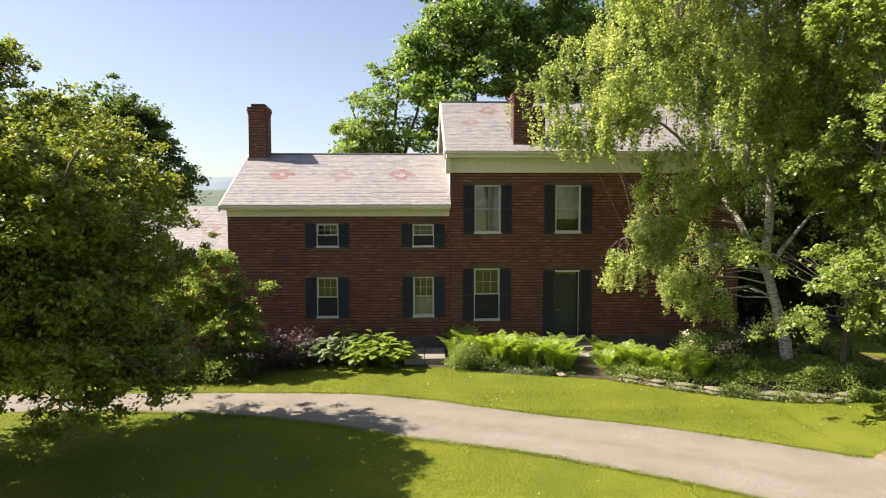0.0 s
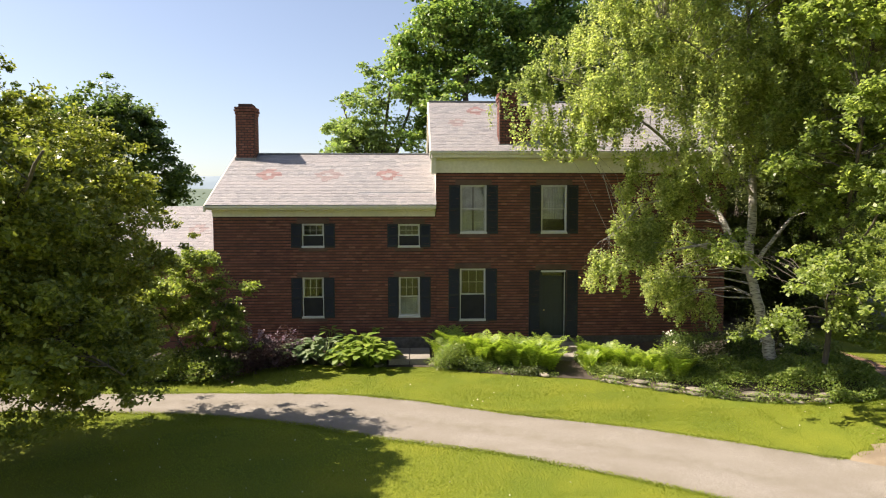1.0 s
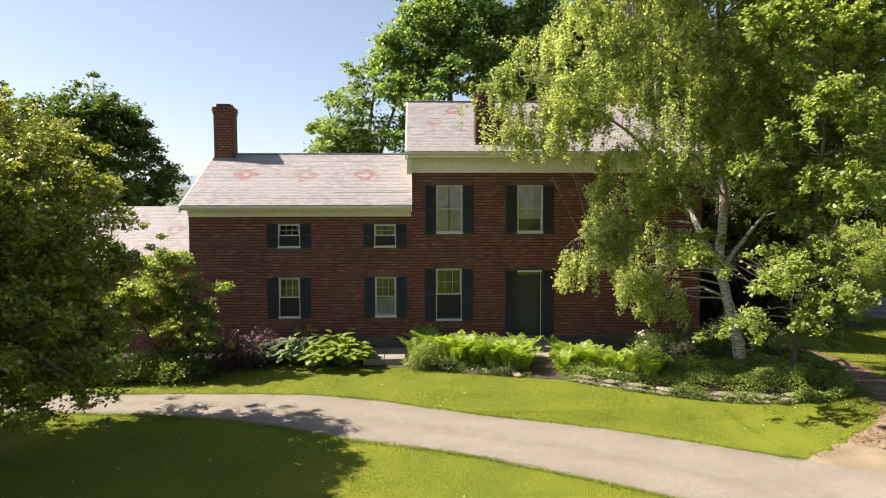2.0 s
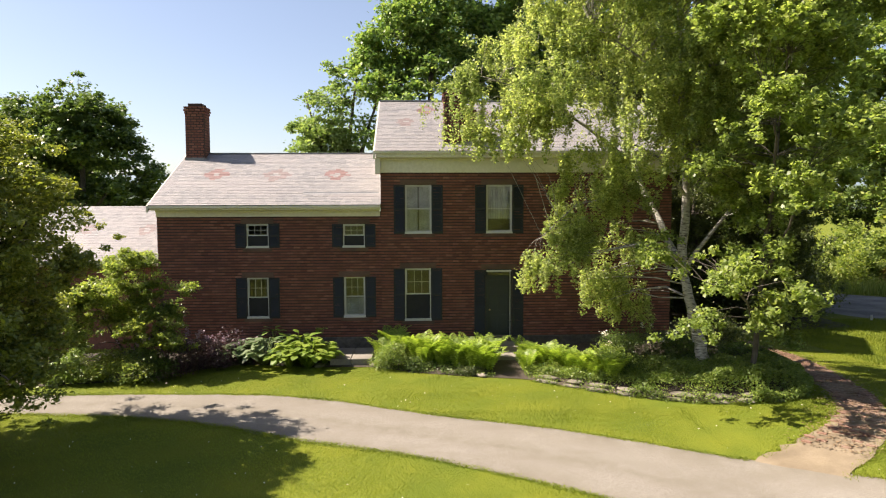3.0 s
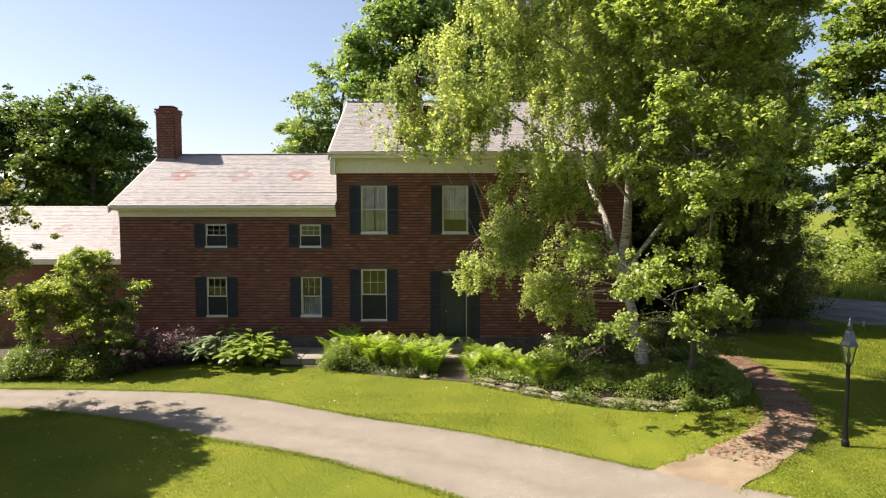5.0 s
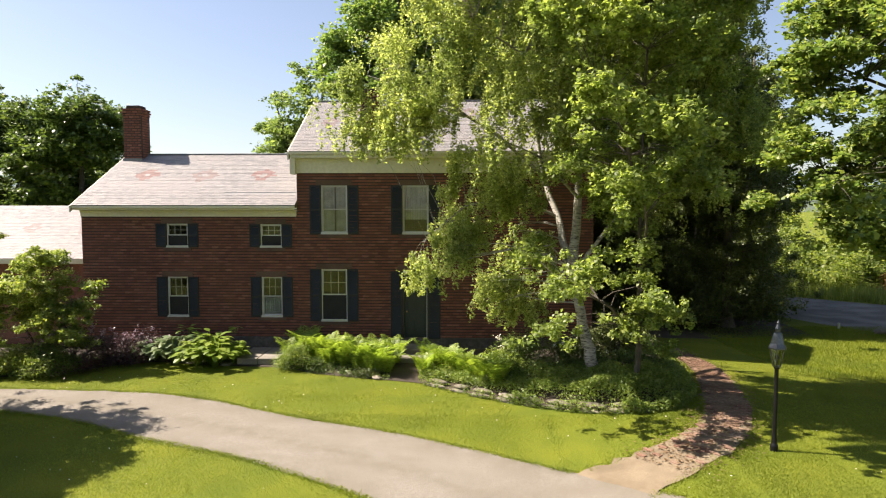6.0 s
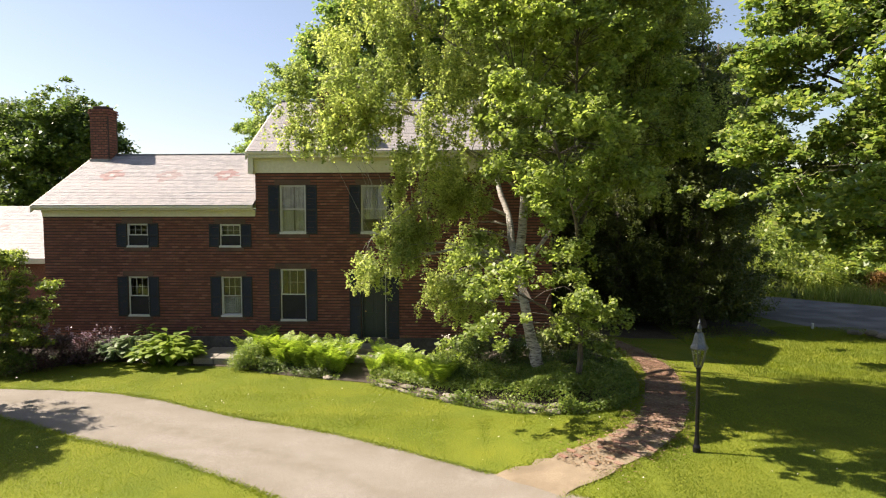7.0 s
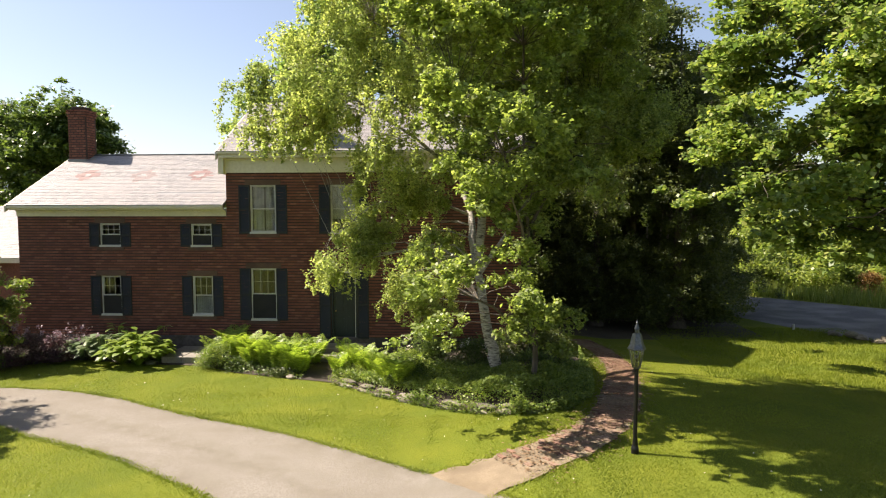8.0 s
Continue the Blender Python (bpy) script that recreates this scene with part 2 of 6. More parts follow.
def glass_mat():
    m, nt, b = make_mat("window_glass", 0.02)
    b.inputs["Transmission Weight"].default_value = 1.0
    b.inputs["IOR"].default_value = 1.5
    b.inputs["Base Color"].default_value = (0.92, 0.95, 0.93, 1)
    return m


M_GLASS = glass_mat()

# ---- building helpers ----


def link_mesh(name, verts, faces, material, parent=None, label="", smooth=False, indices=None):
    me = bpy.data.meshes.new(name)
    me.from_pydata([tuple(v) for v in verts], [], [tuple(f) for f in faces])
    for m in material if isinstance(material, (list, tuple)) else [material]:
        me.materials.append(m)
    if indices is not None:
        me.polygons.foreach_set("material_index", np.asarray(indices, dtype=np.int32))
    if smooth:
        me.polygons.foreach_set("use_smooth", [True] * len(me.polygons))
    me.update()
    ob = new(name, me)
    if parent is not None:
        ob.parent = parent
    if label:
        tagged(ob, label)
    return ob


def part(name, bm, material, parent=None, label=""):
    me = bpy.data.meshes.new(name)
    bm.to_mesh(me)
    bm.free()
    me.materials.append(material)
    ob = new(name, me)
    if parent is not None:
        ob.parent = parent
    if label:
        tagged(ob, label)
    return ob


def box(bm, x0, x1, y0, y1, z0, z1, bev=0.0):
    r = bmesh.ops.create_cube(bm, size=1.0)
    for v in r["verts"]:
        v.co = Vector(((x0 + x1) / 2 + v.co.x * (x1 - x0), (y0 + y1) / 2 + v.co.y * (y1 - y0), (z0 + z1) / 2 + v.co.z * (z1 - z0)))
    if bev:
        es = list({e for v in r["verts"] for e in v.link_edges})
        bmesh.ops.bevel(bm, geom=es, offset=bev, segments=1, affect="EDGES")


def box_part(name, dims, material, parent=None, label="", bev=0.0):
    bm = bmesh.new()
    for d in dims if isinstance(dims[0], (list, tuple)) else [dims]:
        box(bm, *d, bev=bev)
    return part(name, bm, material, parent, label)


def quads_mesh(name, v, material, parent=None, label="", n=4, smooth=False):
    """One mesh of loose n-gons from an array (count, n, 3)."""
    v = np.asarray(v, dtype=np.float32)
    k = v.shape[0]
    me = bpy.data.meshes.new(name)
    me.vertices.add(k * n)
    me.vertices.foreach_set("co", v.reshape(-1))
    me.loops.add(k * n)
    me.loops.foreach_set("vertex_index", np.arange(k * n, dtype=np.int32))
    me.polygons.add(k)
    me.polygons.foreach_set("loop_start", np.arange(0, k * n, n, dtype=np.int32))
    me.materials.append(material)
    me.update(calc_edges=True)
    ob = new(name, me)
    if parent is not None:
        ob.parent = parent
    if label:
        tagged(ob, label)
    return ob


def many_boxes(name, c, s, material, parent=None, label="", indices=None):
    """One mesh of boxes: centres (k,3), sizes (k,3); the rear face is left off."""
    c, s = np.asarray(c, float), np.asarray(s, float)
    corner = np.array([(x, y, z) for x in (-0.5, 0.5) for y in (-0.5, 0.5) for z in (-0.5, 0.5)])
    v = (c[:, None, :] + corner[None] * s[:, None, :]).reshape(-1, 3)
    fs = np.array([(0, 4, 5, 1), (0, 1, 3, 2), (4, 6, 7, 5), (1, 5, 7, 3), (0, 2, 6, 4)])
    f = (np.arange(len(c))[:, None, None] * 8 + fs[None]).reshape(-1, 4)
    idx = None if indices is None else np.repeat(indices, 5)
    return link_mesh(name, v.tolist(), f.tolist(), material, parent, label, indices=idx)


def thing(name, label, category, place=(0, 0, 0), group="", kind=""):
    e = new(name)
    e.empty_display_size = 0.2
    e.location = place
    return tagged(e, label, category, group, kind)


def tube(verts, faces, pts, radii, sides=6):
    """Appends a tapered tube along pts."""
    pts = [Vector(p) for p in pts]
    start = len(verts)
    for i, p in enumerate(pts):
        d = (pts[min(i + 1, len(pts) - 1)] - pts[max(i - 1, 0)]).normalized()
        a = d.cross(Vector((0.3, 0.9, 0.2))).normalized()
        b = d.cross(a)
        for k in range(sides):
            w = 2 * math.pi * k / sides
            verts.append(p + (a * math.cos(w) + b * math.sin(w)) * radii[i])
    for i in range(len(pts) - 1):
        for k in range(sides):
            q, r = start + i * sides + k, start + i * sides + (k + 1) % sides
            faces.append((q, r, r + sides, q + sides))
    faces.append(tuple(start + (len(pts) - 1) * sides + k for k in range(sides)))


def lathe(bm, profile, centre, sides=16):
    rings = []
    for r, z in profile:
        rings.append([bm.verts.new((centre[0] + r * math.cos(2 * math.pi * k / sides), centre[1] + r * math.sin(2 * math.pi * k / sides), centre[2] + z)) for k in range(sides)])
    for a, b in zip(rings, rings[1:]):
        for k in range(sides):
            bm.faces.new((a[k], a[(k + 1) % sides], b[(k + 1) % sides], b[k]))
    bm.faces.new(rings[-1])
    bm.faces.new(list(reversed(rings[0])))


def unit(v):
    return v / (np.linalg.norm(v, axis=1, keepdims=True) + 1e-9)


def leaf_quads(rng, centres, length, width, up=0.6, droop=0.0, jitter=0.35):
    """A folded rhombus at each centre."""
    k = len(centres)
    a = rng.normal(size=(k, 3))
    a[:, 2] = a[:, 2] * 0.6 - droop
    a = unit(a)
    nrm = rng.normal(size=(k, 3))
    nrm[:, 2] = np.abs(nrm[:, 2]) + up
    b = unit(np.cross(a, nrm))
    nn = np.cross(b, a)
    ln = (length * (1 + jitter * rng.uniform(-1, 1, k)))[:, None]
    wd = ln * width / length
    q = np.empty((k, 4, 3))
    q[:, 0] = centres - a * ln * 0.5
    q[:, 1] = centres + b * wd * 0.5 + nn * wd * 0.16
    q[:, 2] = centres + a * ln * 0.5
    q[:, 3] = centres - b * wd * 0.5 + nn * wd * 0.16
    return q


def crown_points(rng, blobs, clumps, shell=0.45, boughs=0, size=0.8, flat=0.45):
    """Clump centres inside ellipsoids (x, y, z, rx, ry, rz), crowding towards their skin, gathered into flat boughs."""
    if boughs:
        b = crown_points(rng, blobs, boughs, shell)
        pick = rng.integers(0, boughs, clumps)
        r = size * rng.uniform(0.5, 1.25, boughs)
        g = rng.normal(size=(clumps, 3)) * np.array([1, 1, flat]) * 0.55
        dome = -0.35 * (g[:, 0] ** 2 + g[:, 1] ** 2)
        g[:, 2] += dome
        return b[pick] + g * r[pick][:, None]
    w = np.array([(b[3] * b[4] * b[5]) ** 0.7 for b in blobs])
    pick = rng.choice(len(blobs), clumps, p=w / w.sum())
    d = unit(rng.normal(size=(clumps, 3)))
    r = shell + (1 - shell) * rng.uniform(0, 1, clumps) ** 0.55
    bl = np.array(blobs)[pick]
    return bl[:, :3] + d * r[:, None] * bl[:, 3:6] * (1 + 0.12 * rng.normal(size=(clumps, 1)))


def make_tree(name, label, category, stems, blobs, clumps, per, spread, leaf, bark, leaves, seed, up=0.6, droop=0.0, strands=0.0, twigs=160, shell=0.45, group="", boughs=0, bough=0.8, flat=0.45):
    """stems: polylines with a radius at each end. strands: metres that the clumps hang down."""
    rng = np.random.default_rng(seed)
    base = stems[0][0][0]
    t = thing(name, label, category, base, group)
    off = Vector(base)
    v, f = [], []
    axis = []
    for pts, r0, r1 in stems:
        n = len(pts)
        fine, rad = [], []
        for i in range(n - 1):
            for s in range(4):
                u = s / 4
                p = Vector(pts[i]).lerp(Vector(pts[i + 1]), u)
                p += Vector(rng.normal(size=3) * 0.02 * min(1, r0 * 6))
                fine.append(p - off)
                rad.append(r0 + (r1 - r0) * ((i + u) / (n - 1)) ** 0.8)
        fine.append(Vector(pts[-1]) - off)
        rad.append(r1)
        axis += list(zip(fine, rad))
        tube(v, f, fine, rad, 8)
    flare = stems[0][1]
    tube(v, f, [(0, 0, -0.25), (0, 0, 0.0), (0, 0, 0.25)], [flare * 1.7, flare * 1.45, flare * 1.05], 8)
    c = crown_points(rng, blobs, clumps, shell, boughs, bough, flat) - np.array(base)
    ap = np.array([p for p, _ in axis])
    ar = np.array([r for _, r in axis])
    order = rng.permutation(len(c))[:twigs]
    for i in order:
        e = c[i]
        dist = np.linalg.norm((ap - e) * np.array([1, 1, 0.8]), axis=1) + np.where(ap[:, 2] > e[2] + 0.2, 3.0, 0.0) + np.where(ap[:, 2] < 0.4, 4.0, 0.0)
        j = int(np.argmin(dist))
        s0 = Vector(ap[j])
        e = Vector(e)
        ln = (e - s0).length
        m1 = s0.lerp(e, 0.35) + Vector((0, 0, 0.10 * ln)) + Vector(rng.normal(size=3) * 0.05 * ln)
        m2 = s0.lerp(e, 0.7) + Vector((0, 0, 0.08 * ln)) + Vector(rng.normal(size=3) * 0.05 * ln)
        r = min(ar[j] * 0.5, 0.007 + 0.009 * ln)
        tube(v, f, [s0, m1, m2, e], [r, r * 0.7, r * 0.4, r * 0.15], 5)
    link_mesh("trunk", v, f, bark, t, smooth=True)
    k = clumps * per
    ci = np.repeat(np.arange(clumps), per)
    size = spread * rng.uniform(0.55, 1.35, clumps)
    g = rng.normal(size=(k, 3)) * np.array([1, 1, 0.55])
    p = c[ci] + g * size[ci][:, None] * 0.6
    if strands:
        h = rng.uniform(0, 1, k)
        ln = strands * rng.uniform(0.3, 1.3, clumps)
        p = c[ci] + g * size[ci][:, None] * (0.55 - 0.3 * h)[:, None]
        p[:, 2] -= h * ln[ci]
    p = p[p[:, 2] > 0.05]
    quads_mesh("crown", leaf_quads(rng, p, leaf[0], leaf[1], up, droop), leaves, t)
    return t


def make_shrub(name, label, category, place, radius, clumps, per, spread, leaf, leaves, seed, bark=None, blooms=None, group=""):
    """A bush of several stems from one root; radius (x, y, height)."""
    rng = np.random.default_rng(seed)
    t = thing(name, label, category, place, group)
    rx, ry, h = radius
    c = crown_points(rng, [(rx * 0.1, 0, h * 0.58, rx * 0.55, ry * 0.6, h * 0.36), (rx * 0.5, -ry * 0.25, h * 0.40, rx * 0.5, ry * 0.6, h * 0.30), (-rx * 0.45, ry * 0.1, h * 0.38, rx * 0.55, ry * 0.6, h * 0.32), (0, -ry * 0.3, h * 0.22, rx * 0.9, ry * 0.6, h * 0.2)], clumps, 0.35, max(8, clumps // 9), 0.30 * h ** 0.6, 0.6)
    v, f = [], []
    for i in range(0, clumps, max(1, clumps // 26)):
        e = Vector(c[i])
        tube(v, f, [Vector((e.x * 0.12, e.y * 0.12, -0.06)), e * 0.5 + Vector((0, 0, 0.08 * h)), e], [0.010 + 0.008 * h, 0.008 + 0.005 * h, 0.004], 5)
    link_mesh("stems", v, f, bark or M_BARK, t, smooth=True)
    k = clumps * per
    ci = np.repeat(np.arange(clumps), per)
    p = c[ci] + rng.normal(size=(k, 3)) * spread * np.array([1, 1, 0.7])
    p = p[p[:, 2] > 0.0]
    quads_mesh("foliage", leaf_quads(rng, p, leaf[0], leaf[1], 0.7, 0.1), leaves, t)
    if blooms:
        mat_b, count, size = blooms
        d = unit(rng.normal(size=(count, 3)))
        d[:, 2] = np.abs(d[:, 2]) * 0.9 + 0.1
        d[:, 1] = -np.abs(d[:, 1])
        bc = d * np.array([rx, ry, h * 0.5]) + np.array([0, 0, h * 0.52])
        bp = np.repeat(bc, 14, axis=0) + rng.normal(size=(count * 14, 3)) * size * 0.45
        quads_mesh("blossom", leaf_quads(rng, bp, size * 0.7, size * 0.55, 0.8), mat_b, t)
    return t


def smooth01(a, b, v):
    v = np.clip((np.asarray(v, float) - a) / (b - a), 0, 1)
    return v * v * (3 - 2 * v)


def ground_z(x, y):
    """Height of the lawn: level in front of the house, a low rise by the brick walk, and a fall to the road."""
    return 0.02 + 0.4 * smooth01(8.5, 12.5, x) * (1 - smooth01(15, 29, np.asarray(x) + 0.6 * (np.asarray(y) - 13)) * 1.45)


FAR_X = [-60, -20, -8.0, -5.5, -3.6, -1.4, 0.0, 0.9, 2.8, 4.5, 5.9, 7.0, 8.2, 9.15, 10.5, 12.2, 16, 30, 60]
FAR_Y = [21, 19.0, 18.52, 18.5, 18.34, 18.18, 17.65, 17.15, 16.2, 15.55, 14.9, 14.3, 13.5, 12.97, 11.7, 10.2, 7.0, -4, -30]
NEAR_X = [-60, -20, -8.0, -4.9, -2.5, -0.3, 0.6, 2.6, 3.3, 4.9, 5.8, 8.2, 12, 26, 60]
NEAR_Y = [19, 17.2, 16.9, 16.48, 15.75, 14.55, 14.26, 13.42, 12.95, 11.95, 11.36, 9.4, 6.0, -7, -34]
BED_X = [-30, -12, -8.5, -6.3, -4.6, -3.5, -1.9, -0.5, 1.0, 2.2, 4.9, 5.7, 7.2, 8.6, 9.9, 11.2, 12.1, 12.9, 13.3, 13.4]
BED_Y = [21, 20.0, 19.4, 19.95, 21.2, 21.8, 21.45, 21.25, 21.2, 20.4, 19.6, 19.4, 18.22, 17.35, 16.5, 15.9, 16.0, 17.0, 18.0, 23.2]


DENSE = np.linspace(-40, 40, 1601)


def eased(xs, ys, reach):
    """The broken line through the points, rounded off."""
    y = np.interp(DENSE, xs, ys)
    k = np.hanning(2 * reach + 1)
    pad = np.concatenate([np.full(reach, y[0]), y, np.full(reach, y[-1])])
    return np.convolve(pad, k / k.sum(), mode="valid")


FAR_D, NEAR_D, BED_D = eased(FAR_X, FAR_Y, 32), eased(NEAR_X, NEAR_Y, 32), eased(BED_X, BED_Y, 10)


def far_edge(x):
    return np.where(np.abs(x) < 39, np.interp(x, DENSE, FAR_D), np.interp(x, FAR_X, FAR_Y))


def near_edge(x):
    return np.where(np.abs(x) < 39, np.interp(x, DENSE, NEAR_D), np.interp(x, NEAR_X, NEAR_Y))


def bed_edge(x):
    return np.interp(x, DENSE, BED_D)


WALK = [(9.1, 11.9), (10.4, 12.65), (11.85, 13.6), (12.7, 14.6), (13.35, 16.0), (13.75, 17.5), (14.15, 19.1), (14.4, 20.8), (14.3, 23.0), (13.8, 25.3)]
WALK_W = [1.9, 1.5, 1.2, 1.05, 1.0, 0.98, 0.9, 0.85, 0.85, 0.85]


def walk_frame(s):
    """Centre, side direction and width of the brick walk at s metres from the drive."""
    p = [Vector((a, b, 0)) for a, b in WALK]
    for i in range(len(p) - 1):
        d = (p[i + 1] - p[i]).length
        if s <= d or i == len(p) - 2:
            u = s / d
            t = (p[i + 1] - p[i]).normalized()
            t0 = (p[i] - p[max(i - 1, 0)]).normalized() if i else t
            t1 = (p[min(i + 2, len(p) - 1)] - p[i + 1]).normalized() if i < len(p) - 2 else t
            tt = ((t0 + t) * (1 - u) + (t + t1) * u).normalized()
            return p[i].lerp(p[i + 1], u), Vector((tt.y, -tt.x, 0)), WALK_W[i] + (WALK_W[i + 1] - WALK_W[i]) * u
        s -= d


WALK_LEN = sum((Vector(a) - Vector(b)).length for a, b in zip(WALK, WALK[1:]))
WALK_PTS = np.array([tuple(walk_frame(s)[0])[:2] for s in np.linspace(0, WALK_LEN - 0.01, 80)])
WALK_WID = np.array([walk_frame(s)[2] for s in np.linspace(0, WALK_LEN - 0.01, 80)])


def on_walk(x, y, margin=0.0):
    d = np.hypot(x[:, None] - WALK_PTS[None, :, 0], y[:, None] - WALK_PTS[None, :, 1])
    return (d < WALK_WID[None] / 2 + margin).any(axis=1)

# ---- ground ----


def grid_sheet(name, xs, ys, height, material):
    v = [(x, y, float(height(x, y))) for y in ys for x in xs]
    n = len(xs)
    f = [(j * n + i, j * n + i + 1, (j + 1) * n + i + 1, (j + 1) * n + i) for j in range(len(ys) - 1) for i in range(n - 1)]
    return link_mesh(name, v, f, material, smooth=True)


def land(x, y):
    return float(ground_z(x, y)) + 0.012 * noise.noise(Vector((x * 0.7, y * 0.7, 0)))


gx = [-3000, -900, -300, -120, -60] + [-40 + i * 1.0 for i in range(81)] + [60, 120, 300, 900, 3000]
gy = [-3000, -900, -300, -100, -40, -20] + [-10 + i * 1.0 for i in range(61)] + [70, 120, 300, 900, 3000]
tagged(grid_sheet("ground", gx, gy, land, M_LAWN), "bright green mown lawn with a gentle rise", "lawn", kind="structure")


def strip(name, xs, lo, hi, lift, material, cuts=10):
    v, f = [], []
    for x in xs:
        a, b = float(lo(x)), float(hi(x))
        a += 0.09 * noise.noise(Vector((x * 1.7, 3, 0))) + 0.07 * noise.noise(Vector((x * 5, 8, 0)))
        b += 0.09 * noise.noise(Vector((x * 1.7, 13, 0))) + 0.07 * noise.noise(Vector((x * 5, 28, 0)))
        for k in range(cuts + 1):
            y = a + (b - a) * k / cuts
            v.append((x, y, land(x, y) + lift * (0.35 if k in (0, cuts) else 1.0)))
    n = cuts + 1
    for i in range(len(xs) - 1):
        for k in range(cuts):
            f.append((i * n + k, (i + 1) * n + k, (i + 1) * n + k + 1, i * n + k + 1))
    ob = link_mesh(name, v, f, material, smooth=True)
    across = ob.data.attributes.new("across", "FLOAT", "POINT")
    across.data.foreach_set("value", np.tile(np.arange(n) / cuts, len(xs)).astype(np.float32))
    return ob


drive = strip("driveway", [-60, -45, -30, -22] + [-16 + 0.25 * i for i in range(160)] + [26, 32, 45, 60], near_edge, far_edge, 0.022, M_GRAVEL, 16)
tagged(drive, "pale gravel driveway curving across the lawn", "driveway", kind="structure")


def bed_height(x, y):
    e = float(bed_edge(x))
    rise = 0.10 + 0.32 * float(smooth01(6.0, 10.0, x))
    rise *= float(smooth01(0, 0.9 - 0.5 * float(smooth01(5.0, 6.2, x)), y - e))
    if x > 10.5:
        rise *= float(smooth01(13.6, 11.5, x)) * 0.8 + 0.2
    return land(x, y) + 0.015 + rise


v, f = [], []
bxs = [-12 + 0.3 * i for i in range(86)]
for x in bxs:
    e = float(bed_edge(x))
    top = max(23.3 if x < 11.5 else 21.0, e + 0.3)
    for k in range(11):
        y = e + (top - e) * k / 10
        v.append((x, y, bed_height(x, y)))
for i in range(len(bxs) - 1):
    for k in range(10):
        f.append((i * 11 + k, (i + 1) * 11 + k, (i + 1) * 11 + k + 1, i * 11 + k + 1))
tagged(link_mesh("garden_bed", v, f, M_SOIL, smooth=True), "dark soil planting bed along the house", "planting bed", kind="structure")

ROAD_X = [22.6, 23.9, 26.0, 30.0, 40.0, 90.0]
ROAD_NEAR, ROAD_FAR = [33.0, 30.2, 27.2, 23.8, 18.0, 0.0], [37.5, 39.4, 40.6, 37.0, 28.0, 8.0]


def road_near(x):
    return float(np.interp(x, ROAD_X, ROAD_NEAR))


def road_far(x):
    return float(np.interp(x, ROAD_X, ROAD_FAR))


road = strip("road", [22.6 + 0.5 * i for i in range(130)], road_near, road_far, 0.02, M_ASPHALT, 6)
tagged(road, "shaded dark country road beyond the lawn", "road", kind="structure")

# ---- distant hills ----


def hills(name, y, base, amp, seed, material):
    v, f = [], []
    xs = [-2600 + 40 * i for i in range(131)]
    for x in xs:
        h = base + amp * noise.fractal(Vector((x * 0.0016, seed, 0)), 0.9, 2.1, 5)
        for k in range(5):
            u = k / 4
            v.append((x, y + 260 * u, -20 + (h + 20) * math.sin(u * math.pi / 2)))
    for i in range(len(xs) - 1):
        for k in range(4):
            f.append((i * 5 + k, (i + 1) * 5 + k, (i + 1) * 5 + k + 1, i * 5 + k + 1))
    return tagged(link_mesh(name, v, f, material, smooth=True), "hazy wooded hills on the horizon", "hills", kind="structure")


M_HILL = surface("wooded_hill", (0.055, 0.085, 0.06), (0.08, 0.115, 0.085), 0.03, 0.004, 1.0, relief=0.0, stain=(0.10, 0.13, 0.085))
# distance haze is painted into the far ridge: paler and bluer than the near one
M_HILLFAR = surface("hazed_far_hill", (0.13, 0.18, 0.22), (0.16, 0.21, 0.25), 0.02, 0.003, 1.0, relief=0.0, stain=(0.19, 0.24, 0.27))
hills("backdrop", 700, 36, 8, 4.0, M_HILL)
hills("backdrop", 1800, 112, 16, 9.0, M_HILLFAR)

# ---- the brick house ----
FACE = 23.2
ROW, BLEN, JOINT = 0.102, 0.23, 0.034


def wall_cells(x0, x1, z0, z1, holes):
    """Rectangles of a wall left round its openings."""
    xs = sorted({x0, x1, *[h[0] for h in holes], *[h[1] for h in holes]})
    zs = sorted({z0, z1, *[h[2] for h in holes], *[h[3] for h in holes]})
    for a, b in zip(xs, xs[1:]):
        for c, d in zip(zs, zs[1:]):
            mx, mz = (a + b) / 2, (c + d) / 2
            if not any(h[0] < mx < h[1] and h[2] < mz < h[3] for h in holes):
                yield a, b, c, d


def front_wall(parent, x0, x1, z0, z1, holes, singles, face=FACE, thick=0.32):
    bm = bmesh.new()
    for a, b, c, d in wall_cells(x0, x1, z0, z1, holes):
        box(bm, a, b, face, face + thick, c, d)
    wall = part("wall", bm, M_MORTAR, parent, "red brick wall with thin mortar joints")
    rng = np.random.default_rng(int(abs(x0) * 10))
    c, s, one = [], [], []
    n = int((z1 - z0) / ROW)
    for r in range(n):
        z = z0 + (r + 0.5) * ROW
        x = x0 - (0.5 * BLEN if r % 2 else 0.0)
        while x < x1:
            a, b = max(x, x0), min(x + BLEN, x1)
            x += BLEN
            for h in holes:
                if h[2] - 0.02 < z < h[3] + 0.02:
                    if h[0] <= a and b <= h[1]:
                        b = a
                    elif a < h[0] < b:
                        b = h[0]
                    elif a < h[1] < b:
                        a = h[1]
            if b - a < 0.04:
                continue
            proud = 0.014 + 0.004 * rng.uniform(-1, 1)
            item = (((a + b) / 2, face - proud / 2, z), (b - a - 0.007, proud, ROW - JOINT))
            if singles[0] < item[0][0] < singles[1] and singles[2] < z < singles[3] and len(one) < 300 and b - a > BLEN * 0.98:
                one.append(item)
            else:
                c.append(item[0])
                s.append(item[1])
    many_boxes("brickwork", c, s, M_BRICK, wall)
    tagged(wall.children[-1], kind="stuff")
    return wall, one


SINGLES = []


LOOSE_SLATES = []


